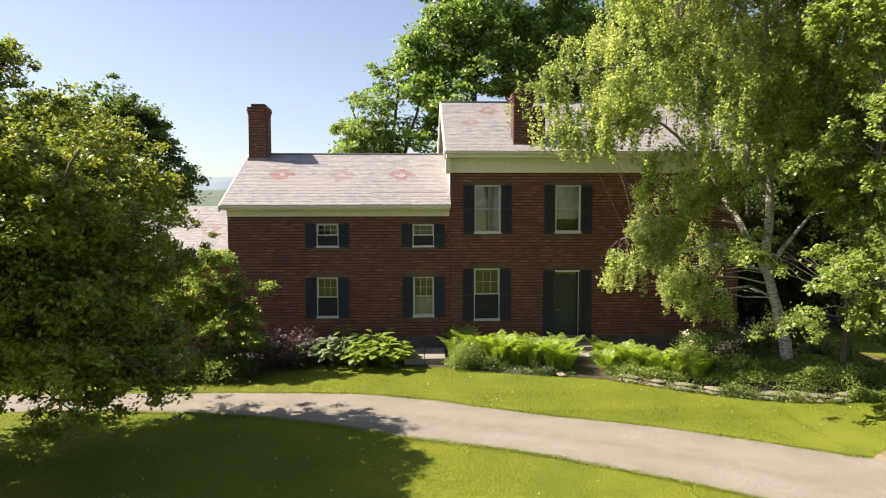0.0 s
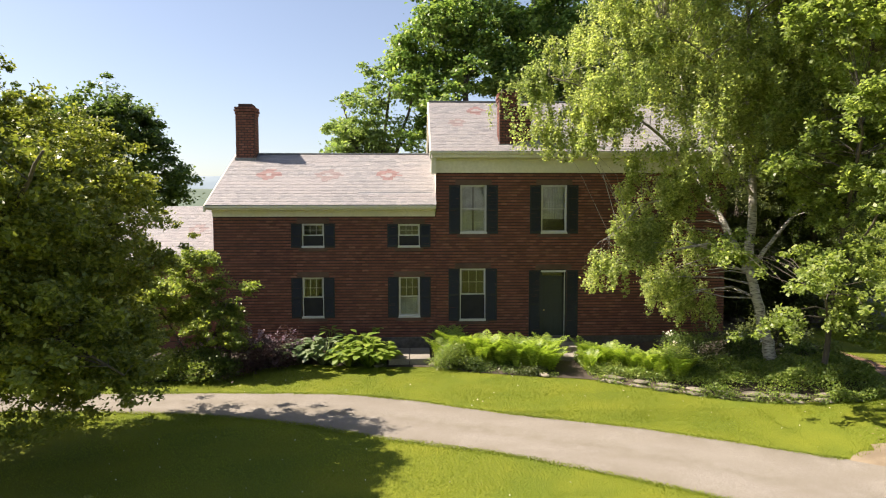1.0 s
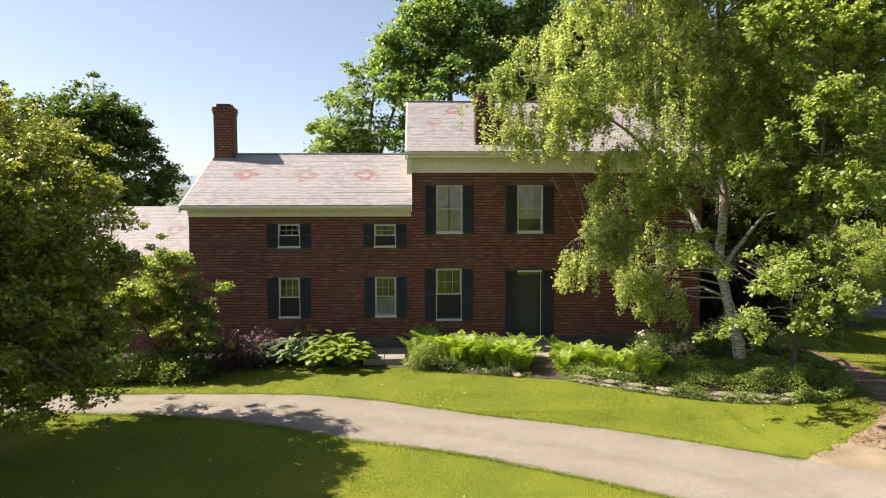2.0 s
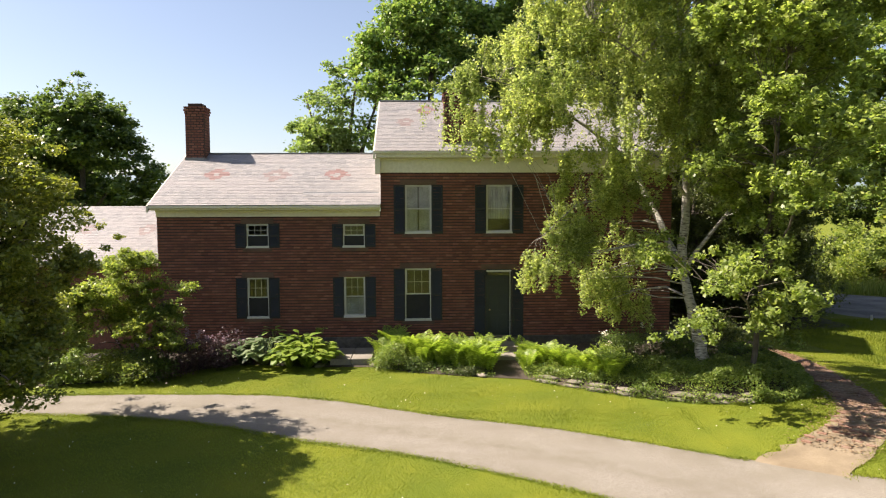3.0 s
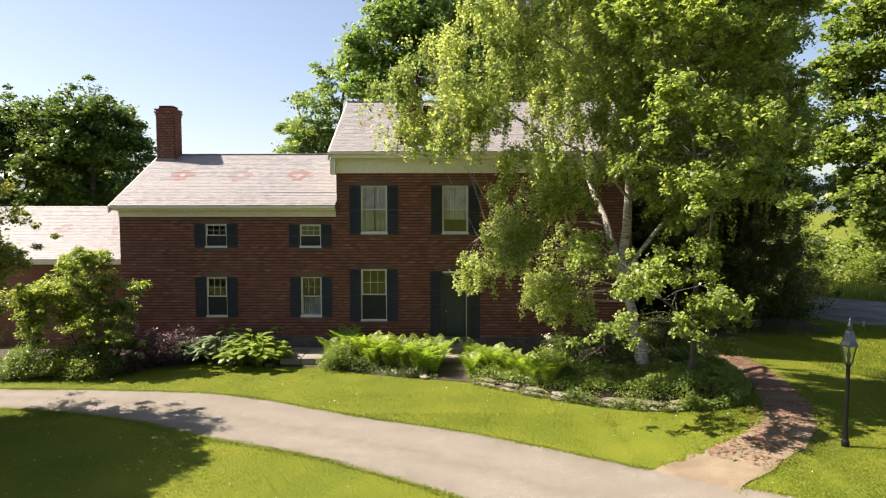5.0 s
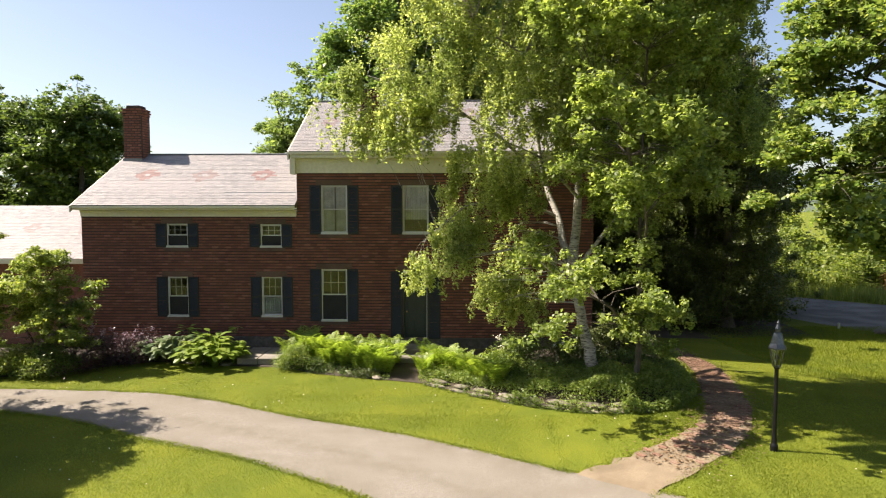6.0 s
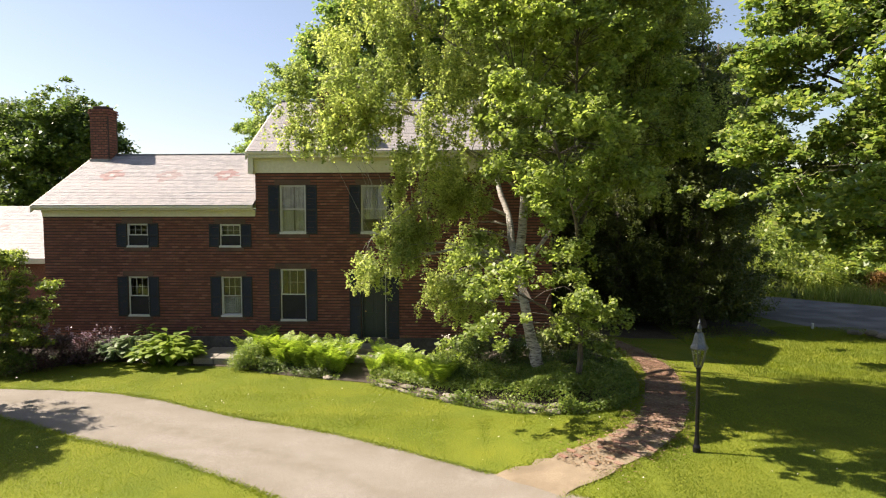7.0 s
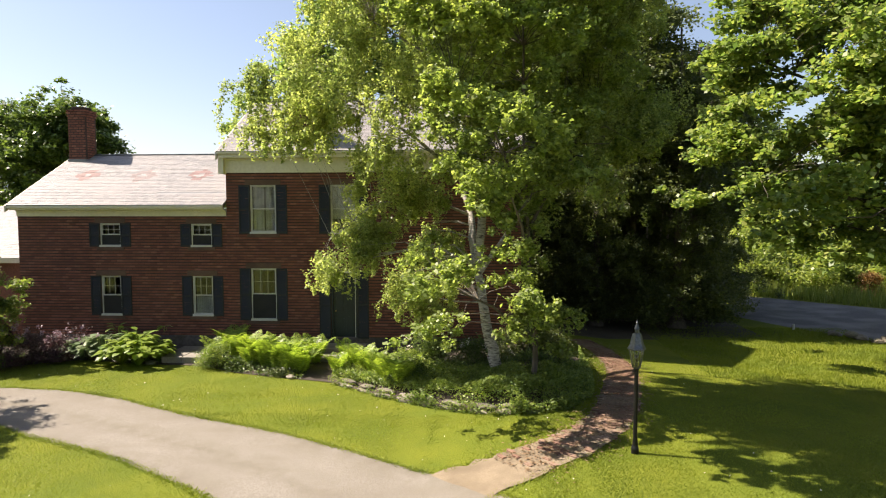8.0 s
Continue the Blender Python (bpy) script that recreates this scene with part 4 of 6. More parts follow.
# ---- trees ----
make_tree("shade_tree", "broad green shade tree with low drooping boughs by the drive", "tree",
          [([(-9.0, 13.3, 0.0), (-8.9, 13.3, 1.4), (-8.6, 13.3, 3.2), (-8.9, 13.3, 5.2), (-9.6, 13.3, 7.4)], 0.24, 0.04),
           ([(-8.9, 13.3, 1.5), (-7.6, 13.0, 2.6), (-6.4, 12.8, 3.3)], 0.12, 0.03), ([(-8.7, 13.3, 2.2), (-7.3, 14.0, 3.4), (-6.1, 14.0, 4.4)], 0.11, 0.03),
           ([(-8.9, 13.3, 1.6), (-9.6, 13.2, 3.0), (-10.3, 13.3, 4.6)], 0.12, 0.03), ([(-8.8, 13.3, 1.8), (-7.0, 12.2, 2.9), (-5.6, 11.4, 3.0), (-4.5, 11.2, 2.4)], 0.10, 0.015),
           ([(-8.7, 13.3, 2.8), (-7.2, 11.8, 4.2), (-5.8, 10.6, 5.2), (-5.0, 10.0, 6.0)], 0.10, 0.02), ([(-8.7, 13.3, 2.6), (-7.9, 15.0, 4.4), (-7.2, 16.2, 5.4)], 0.10, 0.02)],
          [(-9.0, 13.2, 4.4, 2.8, 3.0, 3.0), (-6.9, 13.0, 3.9, 1.7, 2.0, 1.9), (-6.3, 12.9, 2.3, 1.6, 1.9, 1.1), (-6.2, 13.0, 4.5, 1.2, 1.4, 0.9), (-9.9, 13.2, 7.1, 1.7, 1.9, 1.5), (-8.3, 13.0, 5.9, 1.5, 1.7, 1.1), (-10.6, 13.3, 4.4, 2.2, 2.6, 2.8),
           (-7.7, 11.6, 3.7, 2.2, 1.5, 1.6), (-7.6, 15.3, 3.9, 1.9, 1.7, 2.0), (-9.4, 15.2, 5.9, 1.7, 1.5, 1.4), (-9.9, 15.4, 4.0, 2.0, 1.8, 2.6), (-7.5, 13.1, 5.9, 1.4, 1.6, 1.0), (-8.6, 13.2, 7.4, 1.5, 1.6, 1.1), (-10.6, 11.0, 8.4, 2.5, 2.3, 2.0), (-9.6, 10.0, 6.0, 1.9, 1.6, 1.8), (-9.3, 13.3, 8.1, 1.3, 1.5, 1.0), (-8.7, 16.0, 6.2, 1.8, 1.6, 1.5), (-8.3, 16.2, 4.6, 1.5, 1.5, 1.4), (-8.1, 15.8, 6.9, 1.2, 1.2, 0.9),
           (-5.0, 11.2, 2.45, 0.7, 0.8, 0.3), (-5.7, 11.0, 3.2, 0.9, 1.1, 0.7), (-5.9, 10.8, 4.5, 1.0, 1.2, 1.0), (-5.9, 10.4, 5.6, 0.8, 1.0, 0.9), (-5.9, 10.3, 3.0, 0.8, 0.8, 0.4), (-6.8, 10.6, 4.1, 1.3, 1.1, 1.3), (-6.9, 10.6, 6.0, 1.3, 1.3, 1.1), (-6.1, 14.2, 5.6, 0.8, 0.9, 0.8), (-6.4, 15.8, 3.6, 1.1, 1.1, 1.2), (-6.4, 16.0, 5.6, 1.0, 1.0, 0.9)],
          7200, 62, 0.24, (0.100, 0.054), M_BARK, L_FRONT, 21, 0.7, 0.25, 0.15, 420, 0.3, boughs=470, bough=0.72, flat=0.42)
make_tree("birch_tree", "white-barked birch with hanging yellow-green foliage in the bed", "tree",
          [([(10.6, 18.25, 0.42), (10.42, 18.3, 1.3), (10.22, 18.4, 2.3), (9.95, 18.8, 3.6), (9.76, 20.2, 5.0), (9.5, 21.0, 6.2), (9.2, 21.3, 7.8), (9.0, 21.4, 9.6)], 0.20, 0.04),
           ([(9.97, 18.75, 3.4), (10.16, 18.76, 5.0), (10.2, 19.0, 6.45), (9.95, 18.75, 8.2), (9.8, 18.6, 10.5), (9.6, 18.5, 13.4)], 0.15, 0.04),
           ([(10.2, 18.95, 6.3), (10.65, 18.9, 8.0), (10.8, 18.9, 10.5), (11.0, 18.9, 13.4)], 0.10, 0.03),
           ([(10.0, 18.7, 3.3), (10.6, 18.6, 4.2), (11.3, 18.4, 5.2), (12.0, 18.2, 7.2)], 0.08, 0.025),
           ([(9.76, 20.2, 5.0), (8.4, 19.7, 5.55), (7.0, 19.1, 5.3), (5.9, 18.6, 4.4)], 0.05, 0.012),
           ([(9.5, 21.0, 6.2), (8.0, 20.3, 7.4), (6.2, 19.6, 8.5), (4.2, 19.1, 9.0)], 0.07, 0.015),
           ([(9.95, 18.75, 8.2), (8.6, 18.4, 9.4), (7.2, 18.2, 10.2)], 0.06, 0.015),
           ([(10.1, 18.8, 5.6), (9.0, 18.0, 6.6), (7.8, 17.6, 7.1)], 0.05, 0.012)],
          [(8.8, 18.8, 11.0, 4.0, 2.6, 3.6), (6.0, 18.8, 9.0, 2.4, 1.8, 1.7), (4.3, 18.9, 8.9, 1.0, 0.9, 1.1), (5.0, 18.8, 7.6, 1.2, 1.0, 0.7), (10.9, 18.2, 7.6, 1.6, 1.8, 1.8), (7.2, 18.3, 6.6, 1.6, 1.2, 0.8), (8.4, 17.6, 8.2, 1.8, 1.2, 1.4), (7.8, 18.4, 13.5, 3.2, 2.2, 2.2),
           (12.0, 18.0, 10.2, 2.2, 2.2, 3.2), (11.4, 18.0, 5.2, 0.9, 0.8, 0.8), (12.4, 17.8, 6.8, 1.3, 1.2, 1.5), (7.2, 16.2, 12.4, 3.0, 1.6, 2.4), (10.4, 15.8, 11.6, 2.2, 1.5, 2.2), (10.6, 18.0, 14.4, 2.0, 1.8, 1.7), (11.2, 20.0, 10.4, 2.2, 1.6, 2.8), (13.4, 18.0, 10.5, 1.6, 1.4, 2.0), (14.2, 19.2, 8.4, 1.2, 1.2, 1.5), (14.3, 19.2, 11.4, 1.3, 1.3, 1.8)]
          + [(5.9, 18.5, 3.75, 0.6, 0.5, 0.35), (6.6, 18.8, 4.35, 0.8, 0.6, 0.5), (6.25, 19.1, 3.2, 0.4, 0.4, 0.4), (7.2, 19.0, 5.0, 0.9, 0.6, 0.4), (8.4, 19.7, 3.0, 0.7, 0.6, 0.7), (8.9, 20.0, 4.2, 0.6, 0.5, 0.5), (8.0, 19.2, 5.8, 1.3, 0.8, 0.5)] * 3,
          6300, 62, 0.16, (0.076, 0.055), M_BIRCH, L_BIRCH, 22, 0.5, 0.45, 0.6, 420, 0.3, boughs=400, bough=0.62, flat=0.6)
make_tree("young_maple", "leafy broad-leaved tree crowding the birch trunk", "tree",
          [([(11.5, 17.4, 0.4), (11.5, 17.2, 2.0), (11.3, 16.6, 4.0), (11.1, 15.8, 6.4), (11.0, 15.2, 9.6)], 0.09, 0.02), ([(11.5, 17.2, 1.8), (10.4, 15.7, 2.9), (9.1, 14.3, 3.7)], 0.05, 0.012),
           ([(11.4, 16.9, 3.2), (11.0, 15.0, 4.8), (10.5, 13.6, 6.0)], 0.05, 0.012), ([(11.2, 16.2, 5.2), (10.4, 14.6, 6.8), (9.6, 13.6, 7.6)], 0.05, 0.012), ([(11.2, 16.4, 4.6), (12.4, 17.0, 6.8), (13.4, 18.2, 8.2)], 0.05, 0.012)],
          [(8.8, 14.2, 3.6, 0.65, 0.6, 0.5), (9.5, 14.5, 4.0, 0.6, 0.6, 0.45), (9.2, 15.2, 2.7, 0.6, 0.5, 0.5), (10.4, 13.5, 6.0, 1.0, 0.9, 0.7), (9.6, 13.6, 7.6, 1.1, 1.0, 0.7), (10.9, 13.0, 7.0, 0.9, 0.8, 0.8), (11.4, 14.6, 3.4, 0.6, 0.6, 0.5), (11.0, 15.8, 4.0, 0.8, 0.8, 0.7), (11.7, 16.6, 2.5, 0.7, 0.6, 0.7),
           (11.8, 15.6, 6.5, 1.2, 1.2, 1.1), (10.8, 14.6, 8.9, 1.6, 1.3, 1.1), (12.3, 16.5, 8.6, 1.5, 1.4, 1.4), (13.6, 18.6, 7.9, 1.4, 1.4, 1.5), (10.9, 16.6, 5.4, 0.9, 0.8, 0.8), (11.1, 16.0, 2.6, 0.5, 0.5, 0.45), (10.2, 16.2, 6.8, 1.0, 0.8, 0.8), (8.7, 16.8, 4.3, 0.6, 0.6, 0.5), (11.6, 14.4, 10.6, 1.6, 1.4, 1.2), (9.5, 13.8, 9.6, 1.4, 1.2, 1.0), (13.2, 17.5, 11.8, 1.8, 1.5, 1.5)],
          1950, 44, 0.19, (0.10, 0.074), M_BARK, L_YOUNG, 23, 0.9, 0.3, 0.2, 280, 0.3, boughs=280, bough=0.46, flat=0.45)
# woods behind and beside the house
pale = make_tree("maple_tree", "tall pale-leaved tree with open crown behind the roof", "tree",
          [([(-2.0, 36.5, 0), (-2.0, 36.5, 5), (-1.8, 36.5, 9), (-1.3, 36.5, 13.0)], 0.3, 0.05), ([(-2.0, 36.5, 5), (-3.4, 36.2, 9), (-4.2, 36.2, 11.5)], 0.16, 0.04), ([(-1.9, 36.5, 6), (-0.6, 36.4, 10), (0.3, 36.4, 13)], 0.16, 0.04)],
          [(-3.4, 36.3, 10.2, 1.7, 1.8, 2.4), (-1.4, 36.4, 13.0, 1.8, 1.7, 2.2), (-2.4, 36.4, 7.5, 2.4, 2.2, 2.2), (0.2, 36.4, 11.0, 1.4, 1.4, 2.6), (-3.0, 36.4, 8.6, 2.2, 1.6, 1.6)], 380, 50, 0.42, (0.20, 0.14), M_BARK, L_PALE, 31, 0.6, 0.15, 0, 150, 0.5, boughs=64, bough=0.8)
pale.location.x += 0.3
pale.location.y += 1.6
mp = make_tree("maple_tree", "tall dense green maple behind the house", "tree",
               [([(3.4, 37.5, 0), (3.4, 37.5, 6), (3.2, 37.5, 12), (3.3, 37.5, 17)], 0.4, 0.06), ([(3.4, 37.5, 6), (5.6, 37.0, 11), (6.6, 37, 14)], 0.2, 0.05), ([(3.4, 37.5, 6), (1.8, 37.2, 11), (1.2, 37, 14)], 0.2, 0.05)],
               [(3.2, 37.4, 12.5, 3.2, 3.2, 5.5), (1.6, 37.0, 15.5, 1.7, 2.0, 3.4), (5.8, 37.0, 14.0, 2.6, 2.6, 4.2), (0.9, 36.8, 10.5, 1.4, 1.6, 2.4), (3.4, 37.2, 18, 2.6, 2.6, 3.0)], 800, 70, 0.45, (0.21, 0.17), M_BARK, L_MAPLE, 32, 1.0, 0.1, 0, 150, 0.5, boughs=110, bough=1.1)
copy_thing(mp, pose(8.5, 39.5, 0, 0, 0, 70))
copy_thing(mp, pose(14.5, 38.0, 0, 0, 0, 170))
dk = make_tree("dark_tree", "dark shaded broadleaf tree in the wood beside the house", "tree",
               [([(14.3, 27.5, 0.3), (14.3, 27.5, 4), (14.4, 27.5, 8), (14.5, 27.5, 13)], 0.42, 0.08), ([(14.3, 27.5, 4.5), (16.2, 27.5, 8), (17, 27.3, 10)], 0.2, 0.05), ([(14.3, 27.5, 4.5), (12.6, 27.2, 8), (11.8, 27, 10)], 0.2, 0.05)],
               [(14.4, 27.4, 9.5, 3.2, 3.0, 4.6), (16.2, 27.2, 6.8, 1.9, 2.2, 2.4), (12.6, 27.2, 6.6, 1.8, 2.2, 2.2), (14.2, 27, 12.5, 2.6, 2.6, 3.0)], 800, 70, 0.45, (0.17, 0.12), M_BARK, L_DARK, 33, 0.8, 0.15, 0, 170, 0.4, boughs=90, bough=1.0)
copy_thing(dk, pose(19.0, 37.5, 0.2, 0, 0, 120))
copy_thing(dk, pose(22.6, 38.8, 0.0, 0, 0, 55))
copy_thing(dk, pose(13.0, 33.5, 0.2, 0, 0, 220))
# unseen copies right of the view, added to cut sky light on the lawn
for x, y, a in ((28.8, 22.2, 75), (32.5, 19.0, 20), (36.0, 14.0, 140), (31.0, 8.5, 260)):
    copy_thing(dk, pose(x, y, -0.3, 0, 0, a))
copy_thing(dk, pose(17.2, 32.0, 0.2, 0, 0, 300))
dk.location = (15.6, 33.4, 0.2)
mr = make_tree("maple_tree", "green maple with layered leafy boughs beyond the brick walk", "tree",
               [([(26.0, 22.8, -0.2), (25.9, 22.8, 4), (25.6, 22.6, 9), (25.4, 22.5, 14)], 0.36, 0.06), ([(25.9, 22.7, 3.4), (22.6, 22.3, 5.4), (19.0, 22.0, 6.0)], 0.15, 0.03), ([(25.8, 22.7, 5.5), (22.6, 22.3, 8.4), (19.2, 22.2, 9.8)], 0.15, 0.03)],
               [(21.8, 22.3, 11.0, 3.4, 3.0, 3.4), (19.2, 22.0, 5.7, 1.9, 1.8, 0.9), (21.6, 22.0, 4.4, 2.2, 1.8, 0.7), (19.0, 22.2, 9.8, 1.5, 1.6, 1.9), (21.4, 21.6, 7.3, 2.5, 2.0, 1.1), (24.2, 22.6, 7.2, 2.6, 2.4, 2.6), (25.5, 22.6, 11.5, 3, 3, 3), (19.8, 18.4, 5.8, 1.5, 1.3, 0.7), (20.6, 18.8, 9.3, 1.5, 1.3, 1.2), (21.4, 18.6, 7.4, 1.5, 1.3, 0.7), (18.4, 23.8, 7.4, 1.0, 1.2, 0.9), (22.6, 20.6, 5.0, 1.4, 1.2, 0.5)], 1300, 70, 0.32, (0.17, 0.15), M_BARK, L_SUGAR, 34, 1.3, 0.1, 0, 190, 0.35, boughs=160, bough=0.9, flat=0.28)
lt = make_tree("maple_tree", "round dense tree beyond the low wing", "tree",
               [([(-22.6, 50, 0), (-22.6, 50, 5), (-22.5, 50, 12)], 0.4, 0.08), ([(-22.6, 50, 4), (-25, 50, 9)], 0.2, 0.05), ([(-22.6, 50, 4), (-20, 50, 8)], 0.2, 0.05)],
               [(-22.8, 50, 9.0, 4.2, 4.0, 5.0), (-19.8, 50, 7.0, 2.4, 2.6, 3.6), (-25.6, 50, 8.0, 2.4, 2.6, 3.8), (-22.0, 50, 11.8, 2.6, 2.4, 2.4)], 750, 65, 0.5, (0.26, 0.20), M_BARK, L_OAK, 35, 0.9, 0.1, 0, 110, 0.5, boughs=120, bough=1.1)
for x, y, a in ((-31.5, 53, 80), (-40, 49, 190), (-29, 60, 300), (-50, 55, 40)):
    copy_thing(lt, pose(x, y, 0, 0, 0, a))
for x, y, a in ((34, 62, 10), (44, 58, 130), (54, 50, 220), (26, 64, 300)):
    copy_thing(lt, pose(x, y, -0.4, 0, 0, a))
lt.scale = (1.1, 1.1, 1.0)
# trees behind the viewpoint that the panes mirror
for x, y, a in ((-12, -22, 0), (-2, -26, 100), (8, -23, 200), (19, -25, 290)):
    copy_thing(mp, pose(x, y, 0, 0, 0, a))

# ---- shrubs and border plants ----
make_tree("lilac_bush", "large yellow-green lilac bush at the house corner", "bush",
          [([(-6.6, 20.9, 0.1), (-6.6, 20.9, 1.0), (-6.7, 20.9, 2.6)], 0.06, 0.02), ([(-6.6, 20.9, 0.1), (-6.0, 20.8, 1.2), (-5.6, 20.7, 2.2)], 0.05, 0.015), ([(-6.6, 20.9, 0.1), (-7.3, 20.9, 1.3), (-7.8, 20.9, 2.2)], 0.05, 0.015)],
          [(-6.8, 20.8, 3.0, 1.1, 0.9, 0.85), (-5.8, 20.7, 2.5, 0.9, 0.8, 0.75), (-7.8, 20.8, 2.3, 1.0, 0.9, 0.8), (-6.7, 20.6, 1.5, 1.7, 0.9, 0.8), (-6.6, 20.8, 3.6, 0.45, 0.4, 0.45)],
          900, 46, 0.14, (0.085, 0.055), M_BARK, L_SHRUB, 41, 0.8, 0.15, 0, 90, 0.3, boughs=70, bough=0.45, flat=0.4)
make_shrub("barberry_bush", "purple-leaved bush with mauve blossoms", "bush", (-5.6, 20.6, 0.1), (1.4, 0.7, 1.5), 150, 55, 0.15, (0.06, 0.035), L_PURPLE, 42, blooms=(L_MAUVE, 20, 0.09))
make_shrub("barberry_bush", "low purple-leaved bush beneath the windows", "bush", (-3.9, 22.2, 0.1), (1.2, 0.55, 0.95), 110, 50, 0.14, (0.06, 0.035), L_PURPLE, 43, blooms=(L_MAUVE, 14, 0.08))
make_shrub("low_bush", "small mixed green bush at the lawn edge", "bush", (-6.9, 19.9, 0.1), (1.1, 0.6, 0.95), 120, 55, 0.15, (0.07, 0.04), L_SHRUB, 44)
make_shrub("low_bush", "sprawling green bush at the lawn edge", "bush", (-8.2, 19.9, 0.1), (1.1, 0.7, 1.1), 150, 55, 0.14, (0.07, 0.04), L_LOW, 441)
make_shrub("low_bush", "dark mixed bush below the lilac", "bush", (-6.4, 20.2, 0.1), (1.2, 0.6, 1.1), 160, 55, 0.14, (0.07, 0.045), L_ROSE, 442)
make_shrub("barberry_bush", "dark purple-leaved bush in the shade", "bush", (-4.7, 21.4, 0.1), (0.9, 0.55, 1.15), 120, 50, 0.14, (0.06, 0.035), L_PURPLE, 443, blooms=(L_MAUVE, 10, 0.08))
make_shrub("low_bush", "dark green low bush at the bed front", "bush", (-5.6, 20.2, 0.1), (0.9, 0.5, 0.75), 90, 50, 0.14, (0.07, 0.045), L_ROSE, 45)
make_shrub("rose_bush", "loose rose bush with white blossoms", "bush", (9.0, 19.6, 0.3), (1.3, 0.8, 1.35), 200, 55, 0.16, (0.05, 0.035), L_ROSE, 46, blooms=(L_BLOOM, 9, 0.09))
make_shrub("rose_bush", "green rose bush beside the birch trunk", "bush", (10.2, 19.0, 0.35), (1.0, 0.8, 1.3), 170, 55, 0.16, (0.055, 0.038), L_ROSE, 47, blooms=(L_BLOOM, 4, 0.08))
make_shrub("low_bush", "clipped grey-green bush in front of ferns", "bush", (1.45, 20.95, 0.08), (0.65, 0.45, 0.95), 110, 55, 0.12, (0.045, 0.03), L_LOW, 48)
make_shrub("low_bush", "dark leafy bush behind the birch", "bush", (11.6, 20.2, 0.4), (1.2, 0.9, 1.5), 170, 55, 0.18, (0.07, 0.05), L_DARK, 49)

# ---- undergrowth of the wood ----
# soil-coloured sheet over the lawn, painting in the deep shade under the trees
v, f = [], []
for i in range(25):
    for k in range(9):
        u = 12.2 + 9.6 * i / 24
        w0 = 26.2 + 1.6 * float(smooth01(15.0, 21.0, u)) + 0.35 * noise.noise(Vector((u * 0.9, 2, 0)))
        w = w0 + (36.0 - w0) * k / 8
        v.append((u, w, land(u, w) + (0.005 if k == 0 else 0.03)))
for i in range(24):
    for k in range(8):
        f.append((i * 9 + k, (i + 1) * 9 + k, (i + 1) * 9 + k + 1, i * 9 + k + 1))
tagged(link_mesh("wood_floor", v, f, M_SOIL, smooth=True), "dark soil sheet standing in for deep shade under the trees", "ground", kind="structure")
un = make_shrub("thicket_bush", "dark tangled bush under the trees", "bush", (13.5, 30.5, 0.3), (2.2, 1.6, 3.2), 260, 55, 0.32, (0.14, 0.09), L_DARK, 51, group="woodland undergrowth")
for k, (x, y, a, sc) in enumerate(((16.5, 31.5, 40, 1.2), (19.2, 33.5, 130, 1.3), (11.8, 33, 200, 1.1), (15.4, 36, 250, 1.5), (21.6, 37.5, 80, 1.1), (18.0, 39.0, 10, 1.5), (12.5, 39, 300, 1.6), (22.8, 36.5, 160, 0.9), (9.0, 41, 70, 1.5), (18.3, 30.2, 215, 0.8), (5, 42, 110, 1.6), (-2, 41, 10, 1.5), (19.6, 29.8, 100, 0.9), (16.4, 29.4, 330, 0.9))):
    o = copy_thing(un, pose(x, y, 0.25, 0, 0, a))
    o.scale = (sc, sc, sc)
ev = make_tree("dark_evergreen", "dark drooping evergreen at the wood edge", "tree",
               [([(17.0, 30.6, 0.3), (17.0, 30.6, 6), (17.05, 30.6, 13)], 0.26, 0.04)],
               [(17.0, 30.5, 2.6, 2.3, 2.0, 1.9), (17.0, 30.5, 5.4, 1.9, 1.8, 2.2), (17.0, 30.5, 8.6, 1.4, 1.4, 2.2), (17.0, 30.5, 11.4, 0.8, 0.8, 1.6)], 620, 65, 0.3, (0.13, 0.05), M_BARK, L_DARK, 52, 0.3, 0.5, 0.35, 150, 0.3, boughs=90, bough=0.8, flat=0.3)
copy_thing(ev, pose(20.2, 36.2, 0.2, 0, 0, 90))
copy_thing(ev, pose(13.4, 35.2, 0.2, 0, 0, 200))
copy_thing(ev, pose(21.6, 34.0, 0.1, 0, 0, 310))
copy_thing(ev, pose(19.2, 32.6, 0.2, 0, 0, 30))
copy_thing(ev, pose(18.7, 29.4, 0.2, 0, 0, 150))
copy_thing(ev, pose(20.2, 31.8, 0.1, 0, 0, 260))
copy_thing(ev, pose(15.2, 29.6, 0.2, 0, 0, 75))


def thin_trunks():
    t = thing("sapling_clump", "pale slender leaning saplings at the wood edge", "tree", (18.0, 30.2, 0.3))
    for dx, lean_x, h, r in ((-0.5, 0.2, 9.5, 0.06), (0.1, 1.4, 10.5, 0.08), (0.45, 2.6, 9.8, 0.07), (-0.1, 0.7, 8.0, 0.05)):
        v, f = [], []
        tube(v, f, [(dx, 0, -0.1), (dx + lean_x * 0.25, 0, h * 0.33), (dx + lean_x * 0.6, 0.1, h * 0.66), (dx + lean_x, 0.15, h)], [r, r * 0.85, r * 0.6, r * 0.2], 7)
        link_mesh("stem", v, f, M_STONE, t, smooth=True)
    rng = np.random.default_rng(53)
    c = crown_points(rng, [(0.8, 0, 8.4, 1.6, 1.2, 1.8)], 90, 0.3)
    p = np.repeat(c, 40, axis=0) + rng.normal(size=(3600, 3)) * 0.28
    quads_mesh("leaves", leaf_quads(rng, p, 0.13, 0.09), L_DARK, t)


thin_trunks()
